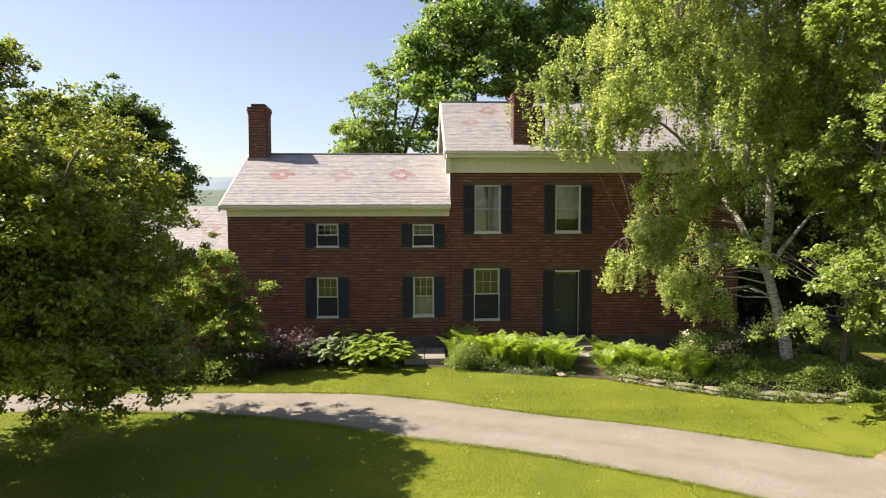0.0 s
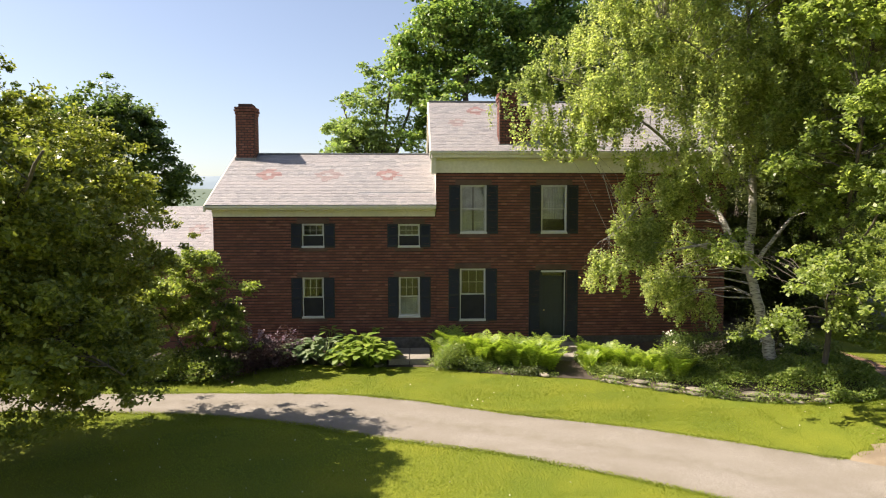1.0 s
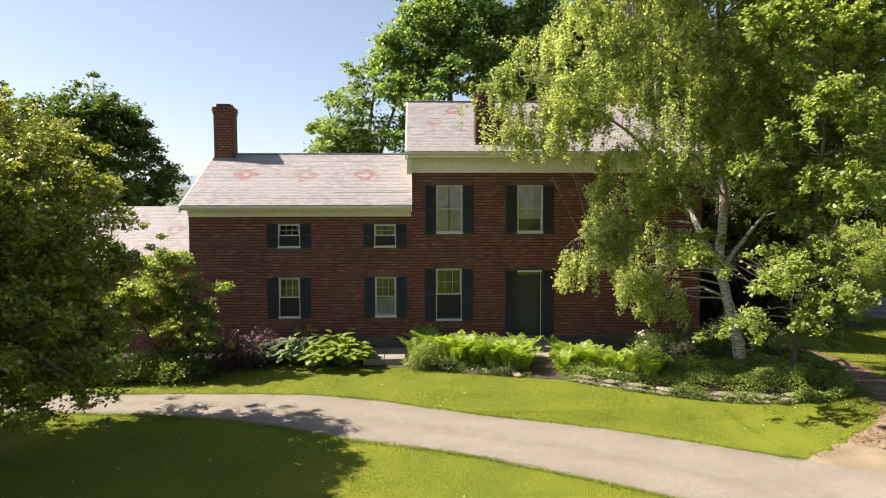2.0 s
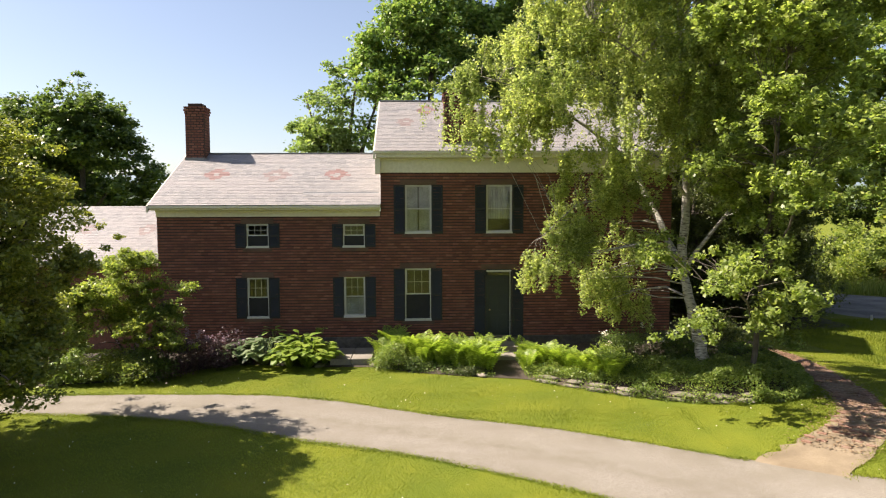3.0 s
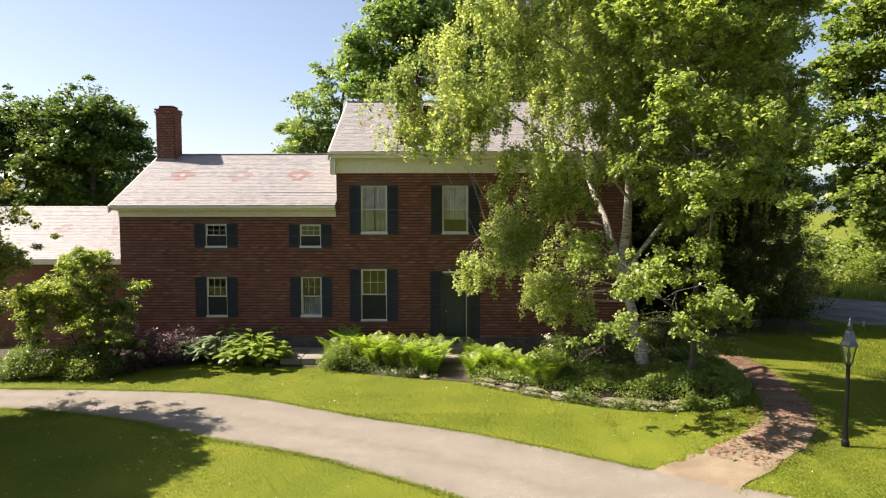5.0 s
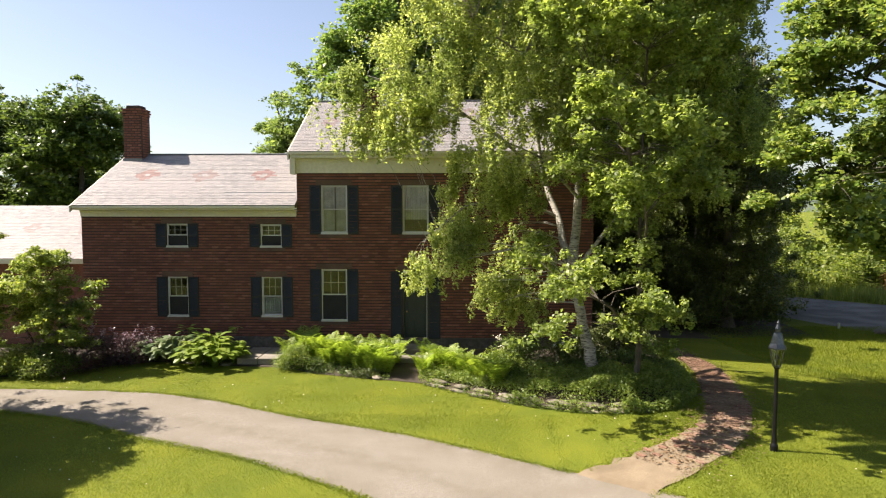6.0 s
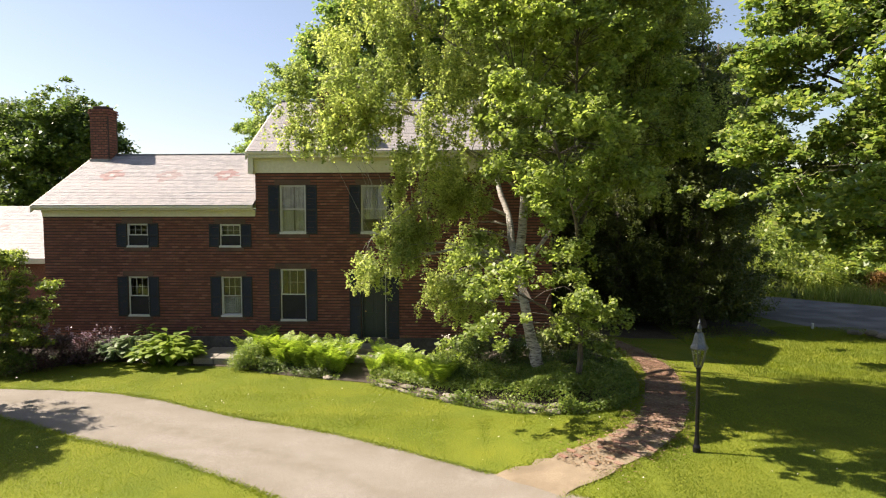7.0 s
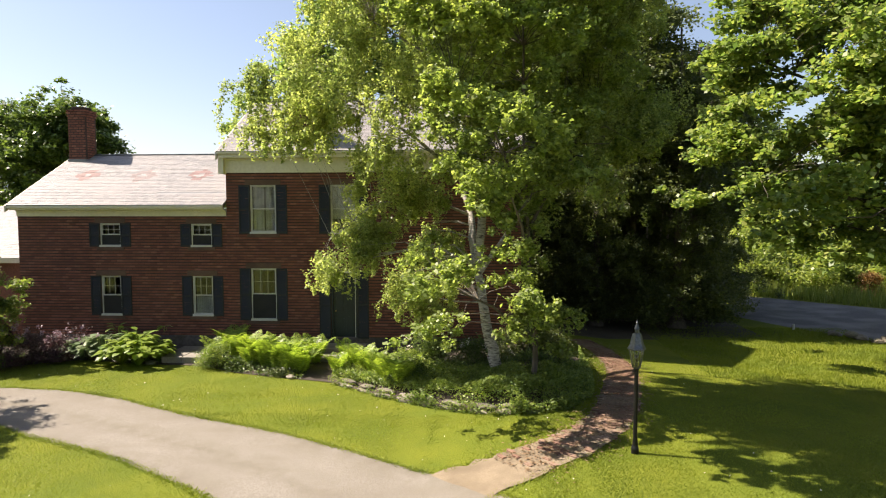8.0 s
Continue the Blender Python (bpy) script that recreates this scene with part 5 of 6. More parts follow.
# sunlit growth beyond the road
sb = make_shrub("roadside_bush", "bright green bush beyond the road", "bush", (28.5, 43.6, -0.35), (2.0, 1.6, 3.0), 260, 50, 0.3, (0.17, 0.12), L_SHRUB, 54, group="roadside bushes")
for x, y, a, sc in ((32.5, 42.6, 40, 1.0), (36.5, 42.0, 100, 1.2), (30, 48.5, 10, 1.5), (35.5, 48.5, 200, 1.5), (26.4, 48.5, 250, 1.5), (41, 42.5, 310, 1.4), (47, 45, 150, 1.6), (40, 52, 90, 1.2), (33, 55, 190, 1.9), (48, 54, 20, 1.9)):
    o = copy_thing(sb, pose(x, y, -0.36, 0, 0, a))
    o.scale = (sc, sc, sc)
make_shrub("rusty_bush", "small rust-coloured bush beyond the road", "bush", (33.6, 41.4, -0.35), (0.9, 0.7, 1.7), 80, 45, 0.2, (0.12, 0.09), L_RUST, 55)
rng = np.random.default_rng(56)
n = 16000
gx_, gy_ = rng.uniform(22, 50, n), rng.uniform(35.5, 50, n)
keep = gy_ > np.interp(gx_, ROAD_X, ROAD_FAR) + 0.2
gx_, gy_ = gx_[keep], gy_[keep]
n = len(gx_)
base_ = np.stack([gx_, gy_, ground_z(gx_, gy_)], 1)
hh = rng.uniform(0.4, 1.0, n)[:, None]
side = unit(np.stack([rng.normal(size=n), rng.normal(size=n) * 0.3, np.zeros(n)], 1)) * 0.035
tip = base_ + np.concatenate([rng.normal(size=(n, 2)) * 0.15, hh], 1)
tagged(quads_mesh("meadow_grass", np.stack([base_ - side, base_ + side, tip], 1), L_MEADOW, n=3), "tall sunlit meadow grass beyond the road", "grass", kind="stuff")


def rock(name, label, category, place, size, seed, material, group="", turn=None):
    bm = bmesh.new()
    bmesh.ops.create_icosphere(bm, subdivisions=2, radius=0.5)
    for v in bm.verts:
        d = 1 + 0.28 * noise.noise(v.co * 2.2 + Vector((seed * 3.1, seed, 0)))
        v.co = Vector((v.co.x * size[0] * d, v.co.y * size[1] * d, max(v.co.z * size[2] * d, -0.32 * size[2])))
    o = part(name, bm, material)
    o.location = place
    o.rotation_euler = (0, 0, turn if turn is not None else seed * 1.7)
    return tagged(o, label, category, group)


rock("boulder", "large pale tan boulder among roadside bushes", "boulder", (43.2, 52.6, 0.35), (5.0, 2.6, 2.6), 2, surface("tan_rock", (0.42, 0.33, 0.23), (0.52, 0.42, 0.30), 3, 0.8, 0.9, relief=0.6))
for k in range(9):
    rock("field_stone", "grey field stone in the low wall by the road", "stone", (24.9 + 0.30 * k, road_near(24.9 + 0.30 * k) - 0.5 + 0.12 * math.cos(k * 3), float(ground_z(24.9 + 0.30 * k, road_near(24.9 + 0.30 * k) - 0.5)) + 0.06 + (0.12 if k % 3 == 1 else 0)), (0.62 - 0.02 * (k % 4), 0.5, 0.32), k + 3, M_STONES_ONE, "stones by the road")
bm = bmesh.new()
box(bm, -0.05, 0.05, -0.04, 0.04, -0.1, 0.26, 0.015)
o = part("marker_post", bm, M_WHITE)
o.location = (23.8, 29.6, float(ground_z(23.8, 29.6)))
tagged(o, "short white marker post at the road edge", "marker")

# ---- lamp post ----


def lamp_post(x, y):
    z = float(ground_z(x, y))
    t = thing("lamp_post", "black iron garden lamp post with grey glazed lantern", "lamp post", (x, y, z))
    h = 3.04 - z
    bm = bmesh.new()
    lathe(bm, [(0.075, -0.05), (0.075, 0.10), (0.055, 0.16), (0.045, 0.3), (0.04, 0.34), (0.038, h - 0.98), (0.055, h - 0.96), (0.055, h - 0.92), (0.03, h - 0.90)], (0, 0, 0), 14)
    part("post", bm, M_METAL, t)
    b0, b1, r0, r1 = h - 0.90, h - 0.55, 0.075, 0.145
    bm = bmesh.new()
    lathe(bm, [(0.03, b0 - 0.04), (r0 + 0.01, b0 - 0.02), (r0 + 0.01, b0)], (0, 0, 0), 6)
    part("lantern_base", bm, M_LANTERN, t)
    lantern = bmesh.new()
    lathe(lantern, [(r1 - 0.005, b1 - 0.012), (r1 + 0.035, b1 - 0.012), (r1 + 0.035, b1 + 0.014), (r1 - 0.005, b1 + 0.014)], (0, 0, 0), 6)
    ln = part("lantern_ring", lantern, M_LANTERN, t)
    for k in range(6):
        a0, a1 = 2 * math.pi * k / 6, 2 * math.pi * (k + 1) / 6
        v, f = [], []
        tube(v, f, [(r0 * math.cos(a0), r0 * math.sin(a0), b0), (r1 * math.cos(a0), r1 * math.sin(a0), b1)], [0.012, 0.012], 5)
        link_mesh("glazing_bar", v, f, M_LANTERN, ln)
        q = [(r0 * math.cos(a), r0 * math.sin(a), b0) for a in (a0, a1)] + [(r1 * math.cos(a), r1 * math.sin(a), b1) for a in (a1, a0)]
        inner = [(p[0] * 0.97, p[1] * 0.97, p[2]) for p in q]
        pane = link_mesh("pane", q + inner, [(0, 1, 2, 3), (7, 6, 5, 4), (0, 4, 5, 1), (1, 5, 6, 2), (2, 6, 7, 3), (3, 7, 4, 0)], M_FROST, ln)
        pane.visible_shadow = False
    bm = bmesh.new()
    lathe(bm, [(r1 + 0.03, b1 + 0.016), (r1 - 0.01, b1 + 0.09), (0.10, b1 + 0.24), (0.08, b1 + 0.30), (0.045, b1 + 0.32), (0.045, b1 + 0.37), (0.06, b1 + 0.385), (0.04, b1 + 0.43), (0.02, b1 + 0.48)], (0, 0, 0), 6)
    part("hood", bm, M_LANTERN, t, "grey metal lantern hood")
    bm = bmesh.new()
    lathe(bm, [(0.012, b1 + 0.47), (0.028, b1 + 0.50), (0.012, b1 + 0.53), (0.004, b1 + 0.57)], (0, 0, 0), 10)
    part("finial", bm, M_LANTERN, t)
    bm = bmesh.new()
    lathe(bm, [(0.02, b0), (0.02, b0 + 0.09), (0.035, b0 + 0.12), (0.04, b0 + 0.18), (0.015, b0 + 0.23)], (0, 0, 0), 10)
    part("bulb", bm, M_LANTERN, t)


M_FROST, ntf, bf = make_mat("clear_lantern_glass", 0.06)
bf.inputs["Transmission Weight"].default_value = 1.0
bf.inputs["Base Color"].default_value = (0.85, 0.87, 0.85, 1)
lamp_post(13.12, 13.26)

# ---- ferns, hostas and low planting ----


def fern_mesh(seed, fronds=11, size=1.0):
    rng = np.random.default_rng(seed)
    qs = []
    for k in range(fronds):
        az = 2 * math.pi * k / fronds + rng.uniform(-0.25, 0.25)
        ln = size * rng.uniform(0.75, 1.05)
        out = rng.uniform(0.28, 0.55)
        d = np.array([math.cos(az), math.sin(az), 0.0])
        s = np.array([-math.sin(az), math.cos(az), 0.0])
        n = 15
        prev = None
        for i in range(n + 1):
            u = i / n
            p = d * (0.04 + out * ln * u ** 1.5) + np.array([0, 0, ln * (1.02 * u - 0.30 * u ** 3)])
            if prev is not None:
                w = 0.23 * size * math.sin(math.pi * min(1, u * 0.86 + 0.13)) ** 0.8
                tng = (p - prev) / np.linalg.norm(p - prev)
                st = np.linalg.norm(p - prev) * 0.46
                for sg in (-1, 1):
                    tipp = p + s * sg * w + tng * w * 0.35 - np.array([0, 0, w * 0.18]) + rng.normal(size=3) * 0.012
                    qs.append([p - tng * st, p + s * sg * w * 0.5 - tng * st * 0.7 + tng * w * 0.15, tipp, p + s * sg * w * 0.45 + tng * (st * 0.9 + w * 0.15)])
                r = 0.006
                qs.append([prev - s * r, prev + s * r, p + s * r, p - s * r])
            prev = p
    return np.array(qs)


ferns = []
for k in range(4):
    o = quads_mesh("fern", fern_mesh(60 + k, 11 + k % 3), L_FERN)
    tagged(o, "bright green ostrich fern with arching fronds", "fern", "ferns in the border")
    ferns.append(o)
rng = np.random.default_rng(61)
spots = []
for x0, x1, count in ((1.2, 4.75, 34), (5.75, 8.1, 22)):
    for k in range(count):
        x = x0 + (x1 - x0) * ((k * 0.618) % 1.0)
        e = float(bed_edge(x))
        y = e + 0.45 + 1.35 * ((k * 0.37 + 0.13) % 1.0)
        spots.append((x, y))
for k, (x, y) in enumerate(spots):
    sc = rng.uniform(1.0, 1.32) * (1.0 if x < 5 else 0.88)
    m = pose(x, y, bed_height(x, y) - 0.02, rng.uniform(-6, 6), rng.uniform(-6, 6), rng.uniform(0, 360))
    if k < 4:
        ferns[k].matrix_basis = m
        o = ferns[k]
    else:
        o = copy_thing(ferns[k % 4], m)
    o.scale = (sc, sc, sc)


def hosta(name, label, place, leaves, radius, size, material, seed, group="hostas in the border"):
    rng = np.random.default_rng(seed)
    v, f = [], []
    for k in range(leaves):
        az, reach = rng.uniform(0, 2 * math.pi), radius * math.sqrt(rng.uniform(0.05, 1))
        d, s = Vector((math.cos(az), math.sin(az), 0)), Vector((-math.sin(az), math.cos(az), 0))
        h = 0.12 + (radius * 1.35 - reach * 0.75) * rng.uniform(0.7, 1.05)
        ln, w = size * rng.uniform(0.8, 1.2), size * 0.34 * rng.uniform(0.85, 1.2)
        c = d * reach + Vector((0, 0, h))
        pitch = 0.75 - 0.9 * reach / radius + rng.uniform(-0.7, 0.6)
        i0 = len(v)
        for u, ww in ((0, 0.12), (0.25, 0.85), (0.55, 1.0), (0.82, 0.55), (1.0, 0.03)):
            drop = pitch * u * ln * 0.5 - 0.2 * ln * u * u
            mid = c + d * (u * ln * 0.9) + Vector((0, 0, drop))
            v += [mid - s * w * ww + Vector((0, 0, 0.05 * ww * ln)), mid, mid + s * w * ww + Vector((0, 0, 0.05 * ww * ln))]
        for j in range(4):
            a = i0 + 3 * j
            f += [(a, a + 1, a + 4, a + 3), (a + 1, a + 2, a + 5, a + 4)]
        i1 = len(v)
        v += [Vector((0, 0, 0)) + d * 0.03 - s * 0.008, d * 0.03 + s * 0.008, c + s * 0.008, c - s * 0.008]
        f.append((i1, i1 + 1, i1 + 2, i1 + 3))
    o = link_mesh(name, v, f, material, smooth=True)
    o.location = place
    return tagged(o, label, "plant", group)


for k, (x, y, r, sz, m, lb) in enumerate(((-3.55, 21.85, 0.55, 0.34, L_HOSTA_W, "hosta with broad pale-edged leaves"), (-2.75, 21.7, 0.68, 0.36, L_HOSTA_W, "tall hosta with blue-green pale-edged leaves"), (-3.1, 22.5, 0.5, 0.34, L_HOSTA_W, "hosta with white-margined leaves against the wall"),
                                          (-1.85, 21.3, 0.6, 0.34, L_HOSTA, "lime green hosta at the lawn edge"), (-1.2, 21.15, 0.72, 0.36, L_HOSTA, "bright lime hosta mound beside the slab walk"), (-1.5, 21.8, 0.72, 0.34, L_HOSTA, "lime hosta behind the front clump"), (-0.75, 21.6, 0.5, 0.3, L_HOSTA, "small lime hosta beside the slabs"), (-2.3, 22.6, 0.5, 0.3, L_HOSTA_W, "hosta with pale margins under the window"))):
    hosta("hosta", lb, (x, y, bed_height(x, y)), 85, r, sz * (1.0 if m is L_HOSTA_W else 0.95), m, 70 + k)
o = hosta("tall_plant", "upright leafy stem above the hostas", (-2.6, 22.4, bed_height(-2.6, 22.4) + 0.55), 14, 0.28, 0.28, L_HOSTA, 79)
o = hosta("tall_plant", "single upright yellow-green stem in the border", (-0.95, 22.5, bed_height(-0.95, 22.5) + 0.75), 5, 0.12, 0.24, L_HOSTA, 80)

for k, (x, y, rx, h, m, lb) in enumerate(((2.3, 20.75, 0.4, 0.4, L_ROSE, "low green mound in front of the ferns"), (3.9, 20.15, 0.4, 0.3, L_DARK, "dark low leafy mound below the ferns"),
                                          (7.9, 19.0, 0.9, 0.85, L_LOW, "feathery green border plant"), (8.6, 18.4, 0.8, 0.75, L_ROSE, "leafy green border plant"), (9.7, 17.9, 0.9, 0.75, L_LOW, "green border plant above the stone edge"), (6.3, 19.6, 0.5, 0.4, L_SHRUB, "yellow-green low plant by the step"), (12.0, 18.4, 0.9, 0.8, L_ROSE, "dark leafy plant beyond the birch"))):
    make_shrub("border_plant", lb, "plant", (x, y, bed_height(x, y) - 0.05), (rx, rx * 0.6, h), 70, 45, 0.1, (0.055, 0.036), m, 90 + k, group="border plants")

# trailing ground cover over the stone edge
rng = np.random.default_rng(100)
pts = []
x = rng.uniform(5.6, 13.3, 100000)
e = bed_edge(x)
u = rng.uniform(-0.16, 2.2, 100000) - 0.08 * rng.uniform(0, 1, 100000)
y = e + u
dens = np.array([0.5 + 0.5 * noise.noise(Vector((a * 1.6, b * 1.6, 2.0))) for a, b in zip(x, y)])
bare = np.exp(-((x - 6.6) / 1.0) ** 2 - ((u - 0.1) / 0.2) ** 2) + 0.8 * np.exp(-((u - 0.05) / 0.17) ** 2) * (x < 10.8)
ok = (rng.uniform(0, 1, len(x)) < dens * 1.5 - bare)
x, y = x[ok], y[ok]
z = np.array([bed_height(a, b) for a, b in zip(x, y)]) + rng.uniform(0.0, 0.26, len(x)) * (0.4 + 1.2 * dens[ok])
tagged(quads_mesh("ground_cover", leaf_quads(rng, np.stack([x, y, z], 1), 0.055, 0.038, 0.9), L_LOW), "green trailing ground cover over edging stones", "ground cover", kind="stuff")
x = rng.uniform(-8.4, 5.4, 26000)
u = rng.uniform(0.0, 1.3, 26000)
y = bed_edge(x) + u
ok = ~((x > -0.62) & (x < 0.95)) & ~((x > 4.7) & (x < 5.9))
dens = np.array([0.5 + 0.5 * noise.noise(Vector((a * 2.0, b * 2.0, 5.0))) for a, b in zip(x, y)])
ok &= rng.uniform(0, 1, len(x)) < dens * 1.1 - 0.1
x, y = x[ok], y[ok]
z = np.array([bed_height(a, b) for a, b in zip(x, y)]) + rng.uniform(0, 0.12, len(x))
tagged(quads_mesh("low_weeds", leaf_quads(rng, np.stack([x, y, z], 1), 0.06, 0.04, 0.9), L_ROSE), "low dark weeds in the planting bed", "weeds", kind="stuff")

# edging stones
rng = np.random.default_rng(110)
x = 5.75
k = 0
while x < 11.2:
    w = rng.uniform(0.35, 0.8)
    for row in range(2):
        cx = x + w / 2 + row * 0.1
        e = float(bed_edge(cx))
        rock("edging_stone", "rough grey stone edging the raised bed", "stone", (cx, e + 0.04 + 0.12 * row + rng.uniform(-0.03, 0.03), land(cx, e) + 0.02 + 0.11 * row), (w * 0.95, rng.uniform(0.2, 0.3), rng.uniform(0.11, 0.17)), 20 + k, M_STONES_ONE, "stones edging the bed", -0.6 + rng.uniform(-0.12, 0.12))
        k += 1
    x += w
for k, (x, y) in enumerate(((4.3, 19.85), (-0.9, 21.4), (0.95, 21.35))):
    rock("edging_stone", "flat grey stone at the bed edge", "stone", (x, y, land(x, y) + 0.05), (0.42, 0.28, 0.14), 90 + k, M_STONES_ONE, "stones edging the bed")

# ---- lawn grass ----
rng = np.random.default_rng(120)


def blades(n, x0, x1, y0, y1, h0, h1, w):
    x, y = rng.uniform(x0, x1, n), rng.uniform(y0, y1, n)
    ok = ~((y > near_edge(x) + 0.04) & (y < far_edge(x) - 0.04))
    ok &= (y < bed_edge(x) + 0.1) | (x > 13.35)
    ok &= ~on_walk(x, y, -0.05)
    ok &= ~((y > FACE - 0.1) & (x < MX1 + 0.3))
    x, y = x[ok], y[ok]
    k = len(x)
    b = np.stack([x, y, ground_z(x, y) - 0.01], 1)
    tall = rng.uniform(h0, h1, k) * (1 + 0.5 * (rng.uniform(0, 1, k) > 0.97))
    s = np.stack([rng.normal(size=k), rng.normal(size=k) * 0.5, np.zeros(k)], 1)
    s = unit(s) * w
    t = b + np.stack([rng.normal(size=k) * 0.022, rng.normal(size=k) * 0.022, tall], 1)
    return np.stack([b - s, b + s, t], 1)


tri = np.concatenate([blades(190000, -9, 14, 10.5, 16.5, 0.018, 0.038, 0.008), blades(170000, -12, 14, 15.5, 22, 0.018, 0.038, 0.010), blades(150000, 11, 22, 9.5, 22, 0.018, 0.038, 0.010), blades(40000, 17, 26, 20, 30, 0.04, 0.09, 0.014)])
# rough fringe along the gravel and the walk
xs = rng.uniform(-10, 12, 26000)
ed = np.where(rng.uniform(0, 1, 26000) < 0.5, far_edge(xs) + rng.normal(size=26000) * 0.07, near_edge(xs) - rng.normal(size=26000) * 0.07)
b = np.stack([xs, ed, ground_z(xs, ed) + 0.005], 1)
ok = ~on_walk(b[:, 0], b[:, 1])
b = b[ok]
s = unit(np.stack([rng.normal(size=len(b)), rng.normal(size=len(b)), np.zeros(len(b))], 1)) * 0.009
t = b + np.stack([rng.normal(size=len(b)) * 0.04, rng.normal(size=len(b)) * 0.04, rng.uniform(0.02, 0.05, len(b))], 1)
tri = np.concatenate([tri, np.stack([b - s, b + s, t], 1)])
ss = rng.uniform(0.8, WALK_LEN - 0.2, 9000)
b = []
for a, sg, j in zip(ss, rng.choice([-1, 1], 9000), rng.normal(size=9000)):
    c, sd, w = walk_frame(a)
    q = c + sd * (sg * w * 0.5 + j * 0.07)
    b.append((q.x, q.y, float(ground_z(q.x, q.y)) + 0.01))
b = np.array(b)
s = unit(np.stack([rng.normal(size=len(b)), rng.normal(size=len(b)), np.zeros(len(b))], 1)) * 0.009
t = b + np.stack([rng.normal(size=len(b)) * 0.04, rng.normal(size=len(b)) * 0.04, rng.uniform(0.02, 0.05, len(b))], 1)
tri = np.concatenate([tri, np.stack([b - s, b + s, t], 1)])
tagged(quads_mesh("lawn_grass", tri, L_GRASS, n=3), "short bright green mown grass blades", "grass", kind="stuff")
# clover heads and dandelion leaves scattered on the turf
x, y = rng.uniform(-6, 16, 160), rng.uniform(11, 20, 160)
ok = ~((y > near_edge(x)) & (y < far_edge(x))) & (y < bed_edge(x)) & ~on_walk(x, y)
p = np.stack([x[ok], y[ok], ground_z(x[ok], y[ok]) + 0.05], 1)
tagged(quads_mesh("clover_heads", leaf_quads(rng, p, 0.035, 0.03, 1.5), L_BLOOM), "tiny pale clover heads in the lawn", "flowers", kind="stuff")

# ---- pieces of walls, roofs and walk ----
bm = bmesh.new()
box(bm, -0.5, 0.5, -0.5, 0.5, -0.5, 0.5)
bmesh.ops.delete(bm, geom=[f for f in bm.faces if f.normal.y > 0.9], context="FACES_ONLY")
brick_me = bpy.data.meshes.new("brick")
bm.to_mesh(brick_me)
bm.free()
brick_me.materials.append(M_BRICK_ONE)
for wall, items in SINGLES:
    for c, s in items:
        o = new("brick", brick_me)
        o.parent = wall
        o.location, o.scale = c, s
sl_me = bpy.data.meshes.new("slate")
sl_me.from_pydata([(-0.5, 0, 1), (0.5, 0, 1), (0.5, 1, 0.16), (-0.5, 1, 0.16), (-0.5, 0, 0.42), (0.5, 0, 0.42)], [], [(0, 1, 2, 3), (4, 5, 1, 0), (4, 0, 3), (5, 2, 1)])
sl_me.materials.append(M_SLATE_ONE)
for deck, p, along, up, w, ln, lift in LOOSE_SLATES[:300]:
    o = new("slate", sl_me)
    o.parent = deck
    m = Matrix((Vector((1, 0, 0)), along, up)).transposed().to_4x4()
    o.matrix_basis = Matrix.Translation(p) @ m @ Matrix.Diagonal((w, ln, lift, 1))

# brick walk
v, f = [], []
n = 60
for i in range(n + 1):
    c, sd, w = walk_frame(WALK_LEN * i / n * 0.999)
    for k in range(7):
        q = c + sd * (w * (k / 6 - 0.5) + (0.2 * noise.noise(Vector((i * 0.9, k, 4.0))) if k in (0, 6) else 0.0))
        v.append((q.x, q.y, land(q.x, q.y) + 0.026 - 0.03 * max(0.0, 1 - i / 4)))
for i in range(n):
    for k in range(6):
        f.append((i * 7 + k, i * 7 + k + 1, (i + 1) * 7 + k + 1, (i + 1) * 7 + k))
walk_bed = tagged(link_mesh("brick_walk", v, f, M_SANDBED, smooth=True), "worn red brick garden walk strewn with litter", "walk", kind="structure")
pb_me = bpy.data.meshes.new("brick")
bm = bmesh.new()
box(bm, -0.5, 0.5, -0.5, 0.5, -0.5, 0.5)
bmesh.ops.delete(bm, geom=[q for q in bm.faces if q.normal.z < -0.9], context="FACES_ONLY")
bm.to_mesh(pb_me)
bm.free()
pb_me.materials.append(M_PATHBRICK_ONE)
rng = np.random.default_rng(130)
s, row, made = 0.1, 0, 0
rest_v, rest_f = [], []
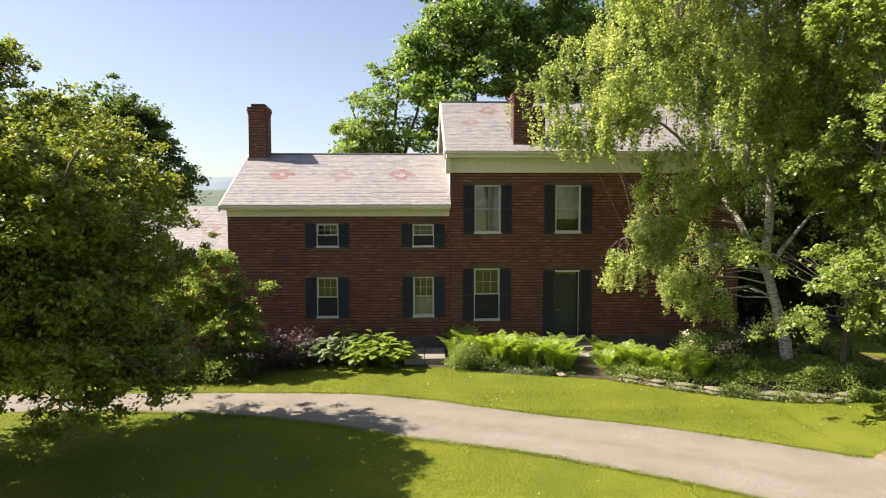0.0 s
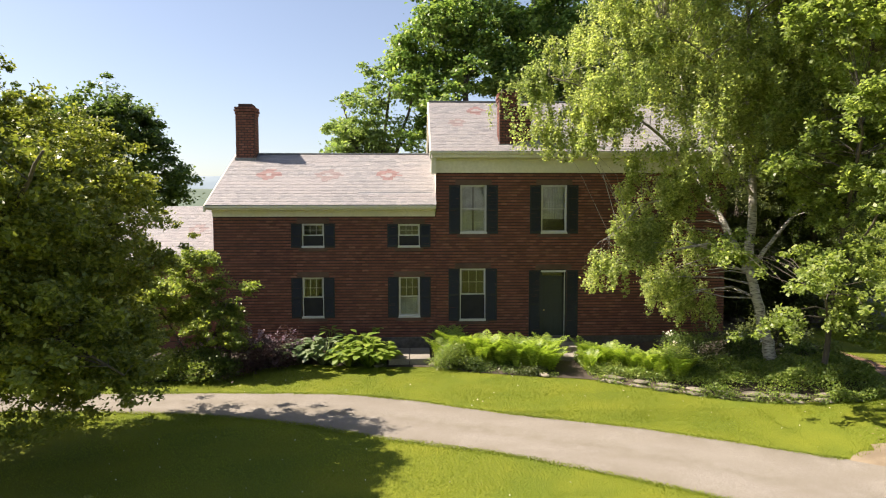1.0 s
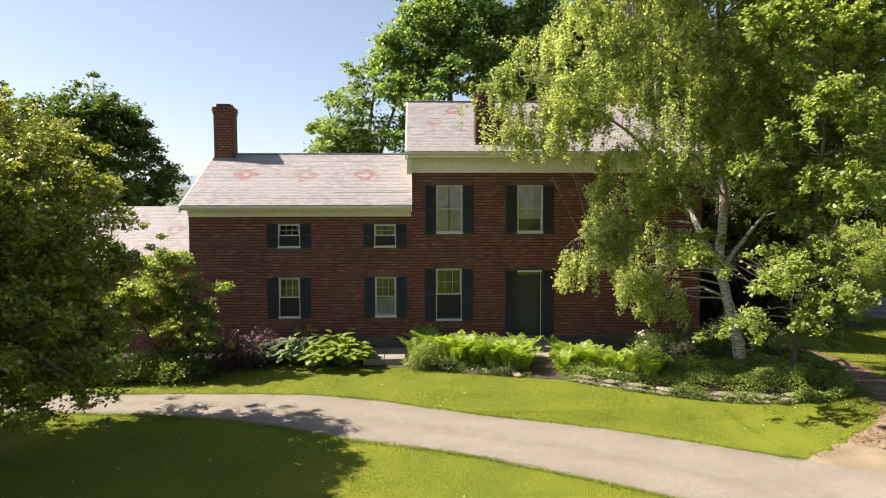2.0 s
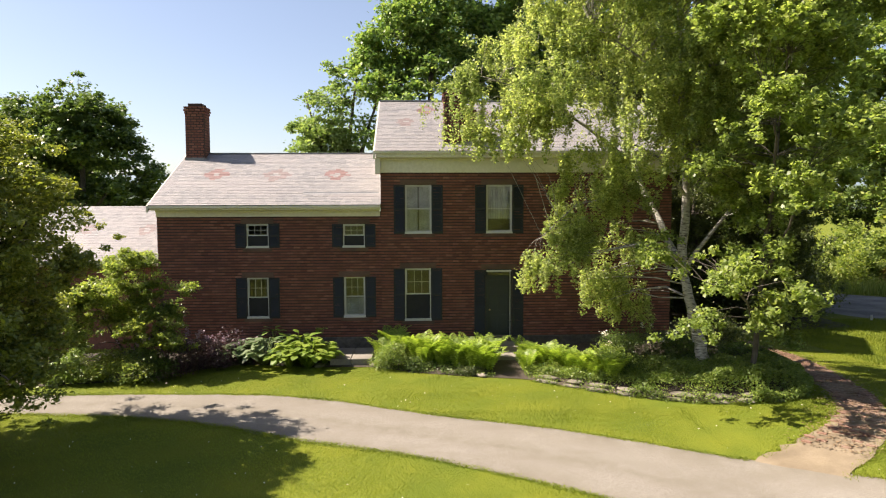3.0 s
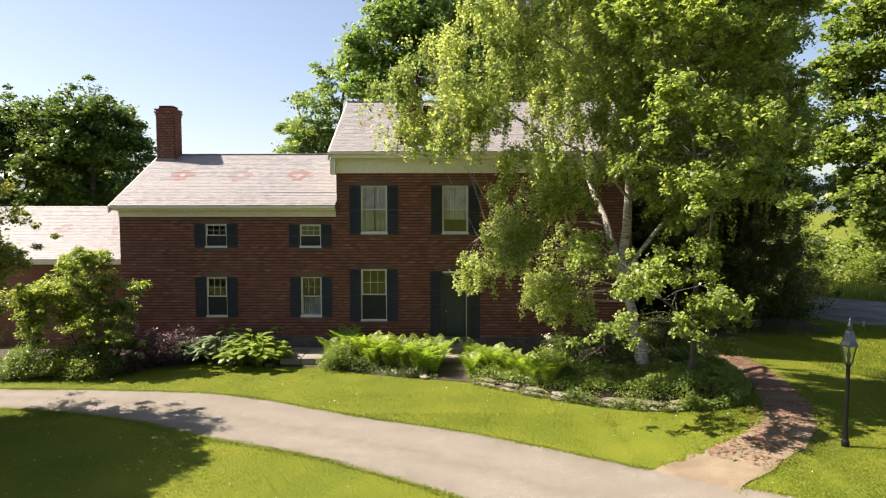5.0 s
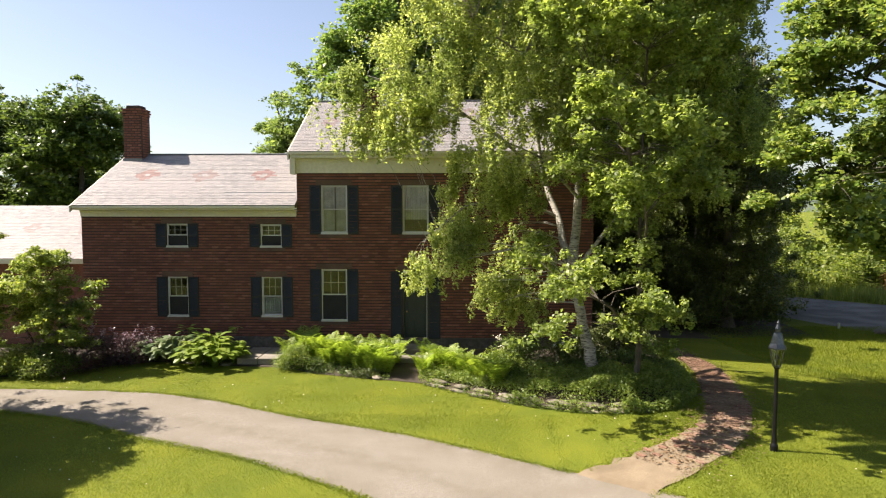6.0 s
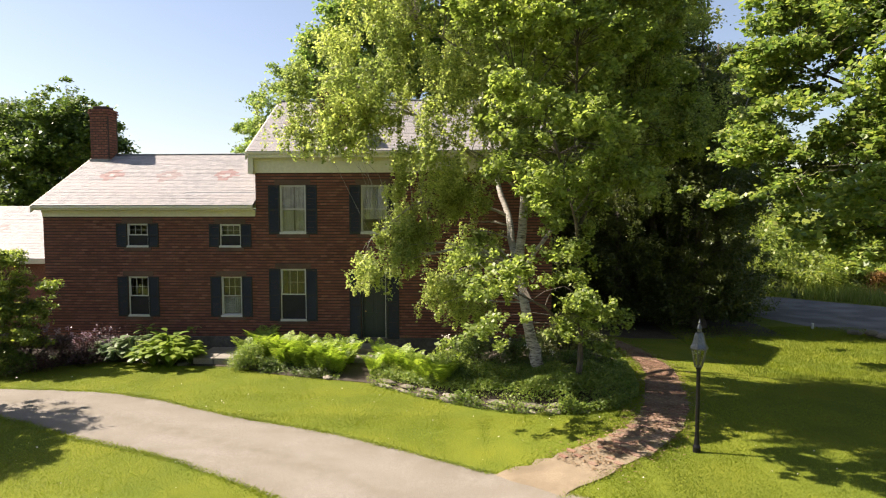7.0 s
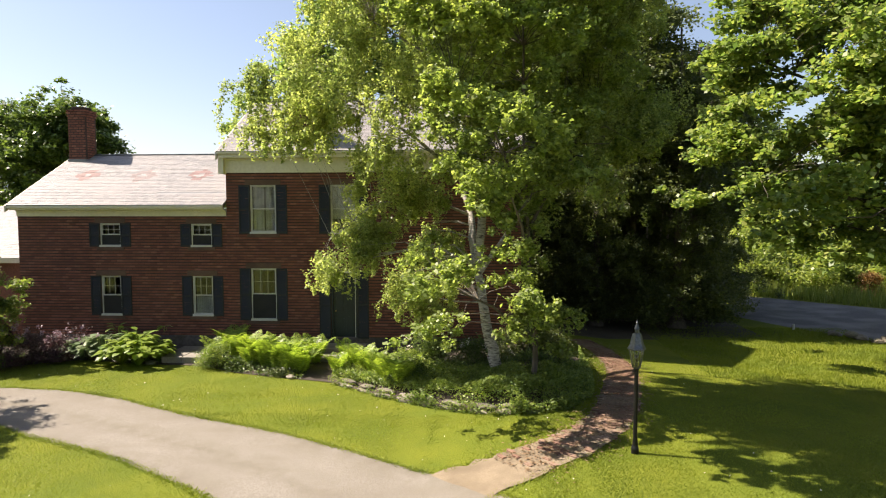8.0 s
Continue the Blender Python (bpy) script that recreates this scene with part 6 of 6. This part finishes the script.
while s < WALK_LEN - 0.1:
    c, sd, w = walk_frame(s)
    al = Vector((-sd.y, sd.x, 0))
    q = -w / 2 + (0.1 if row % 2 else 0.0)
    while q < w / 2 - 0.15:
        p = c + sd * (q + 0.1)
        skip = rng.uniform() < (1.0 if s < 2.0 else 1.2 * max(0.0, 1 - s / 6.0) + 0.05)
        q += 0.205
        if skip:
            continue
        zz = land(p.x, p.y) + 0.028 + rng.uniform(-0.006, 0.006)
        rot = Matrix((sd, al, Vector((0, 0, 1)))).transposed().to_4x4()
        m = Matrix.Translation((p.x, p.y, zz)) @ rot @ pose(0, 0, 0, rng.uniform(-2, 2), rng.uniform(-2, 2), rng.uniform(-3, 3)) @ Matrix.Diagonal((0.194, 0.092, 0.04, 1))
        if made < 300:
            o = new("brick", pb_me)
            o.parent = walk_bed
            o.matrix_basis = m
            made += 1
        else:
            i = len(rest_v)
            rest_v += [m @ Vector(t) for t in ((-0.5, -0.5, 0.5), (0.5, -0.5, 0.5), (0.5, 0.5, 0.5), (-0.5, 0.5, 0.5), (-0.5, -0.5, -0.5), (0.5, -0.5, -0.5), (0.5, 0.5, -0.5), (-0.5, 0.5, -0.5))]
            rest_f += [(i, i + 1, i + 2, i + 3), (i + 4, i + 5, i + 1, i), (i + 5, i + 6, i + 2, i + 1), (i + 6, i + 7, i + 3, i + 2), (i + 7, i + 4, i, i + 3)]
    s += 0.1
    row += 1
if rest_v:
    tagged(link_mesh("brick_paving", rest_v, rest_f, M_PATHBRICK, walk_bed), kind="stuff")
# fallen leaves and grit over the walk
rng = np.random.default_rng(140)
k = 5200
ss = rng.uniform(1.8, WALK_LEN - 0.3, k)
lat = rng.normal(size=k) * 0.33
p = []
for a, b in zip(ss, lat):
    c, sd, w = walk_frame(a)
    q = c + sd * (b * w * 1.1)
    p.append((q.x, q.y, land(q.x, q.y) + 0.055))
q = leaf_quads(rng, np.array(p), 0.06, 0.035, 3.0)
q[:, :, 2] = np.array(p)[:, None, 2] + (q[:, :, 2] - np.array(p)[:, None, 2]) * 0.25
tagged(quads_mesh("leaf_litter", q, L_LITTER), "brown fallen leaves and grit on the brick walk", "litter", kind="stuff")
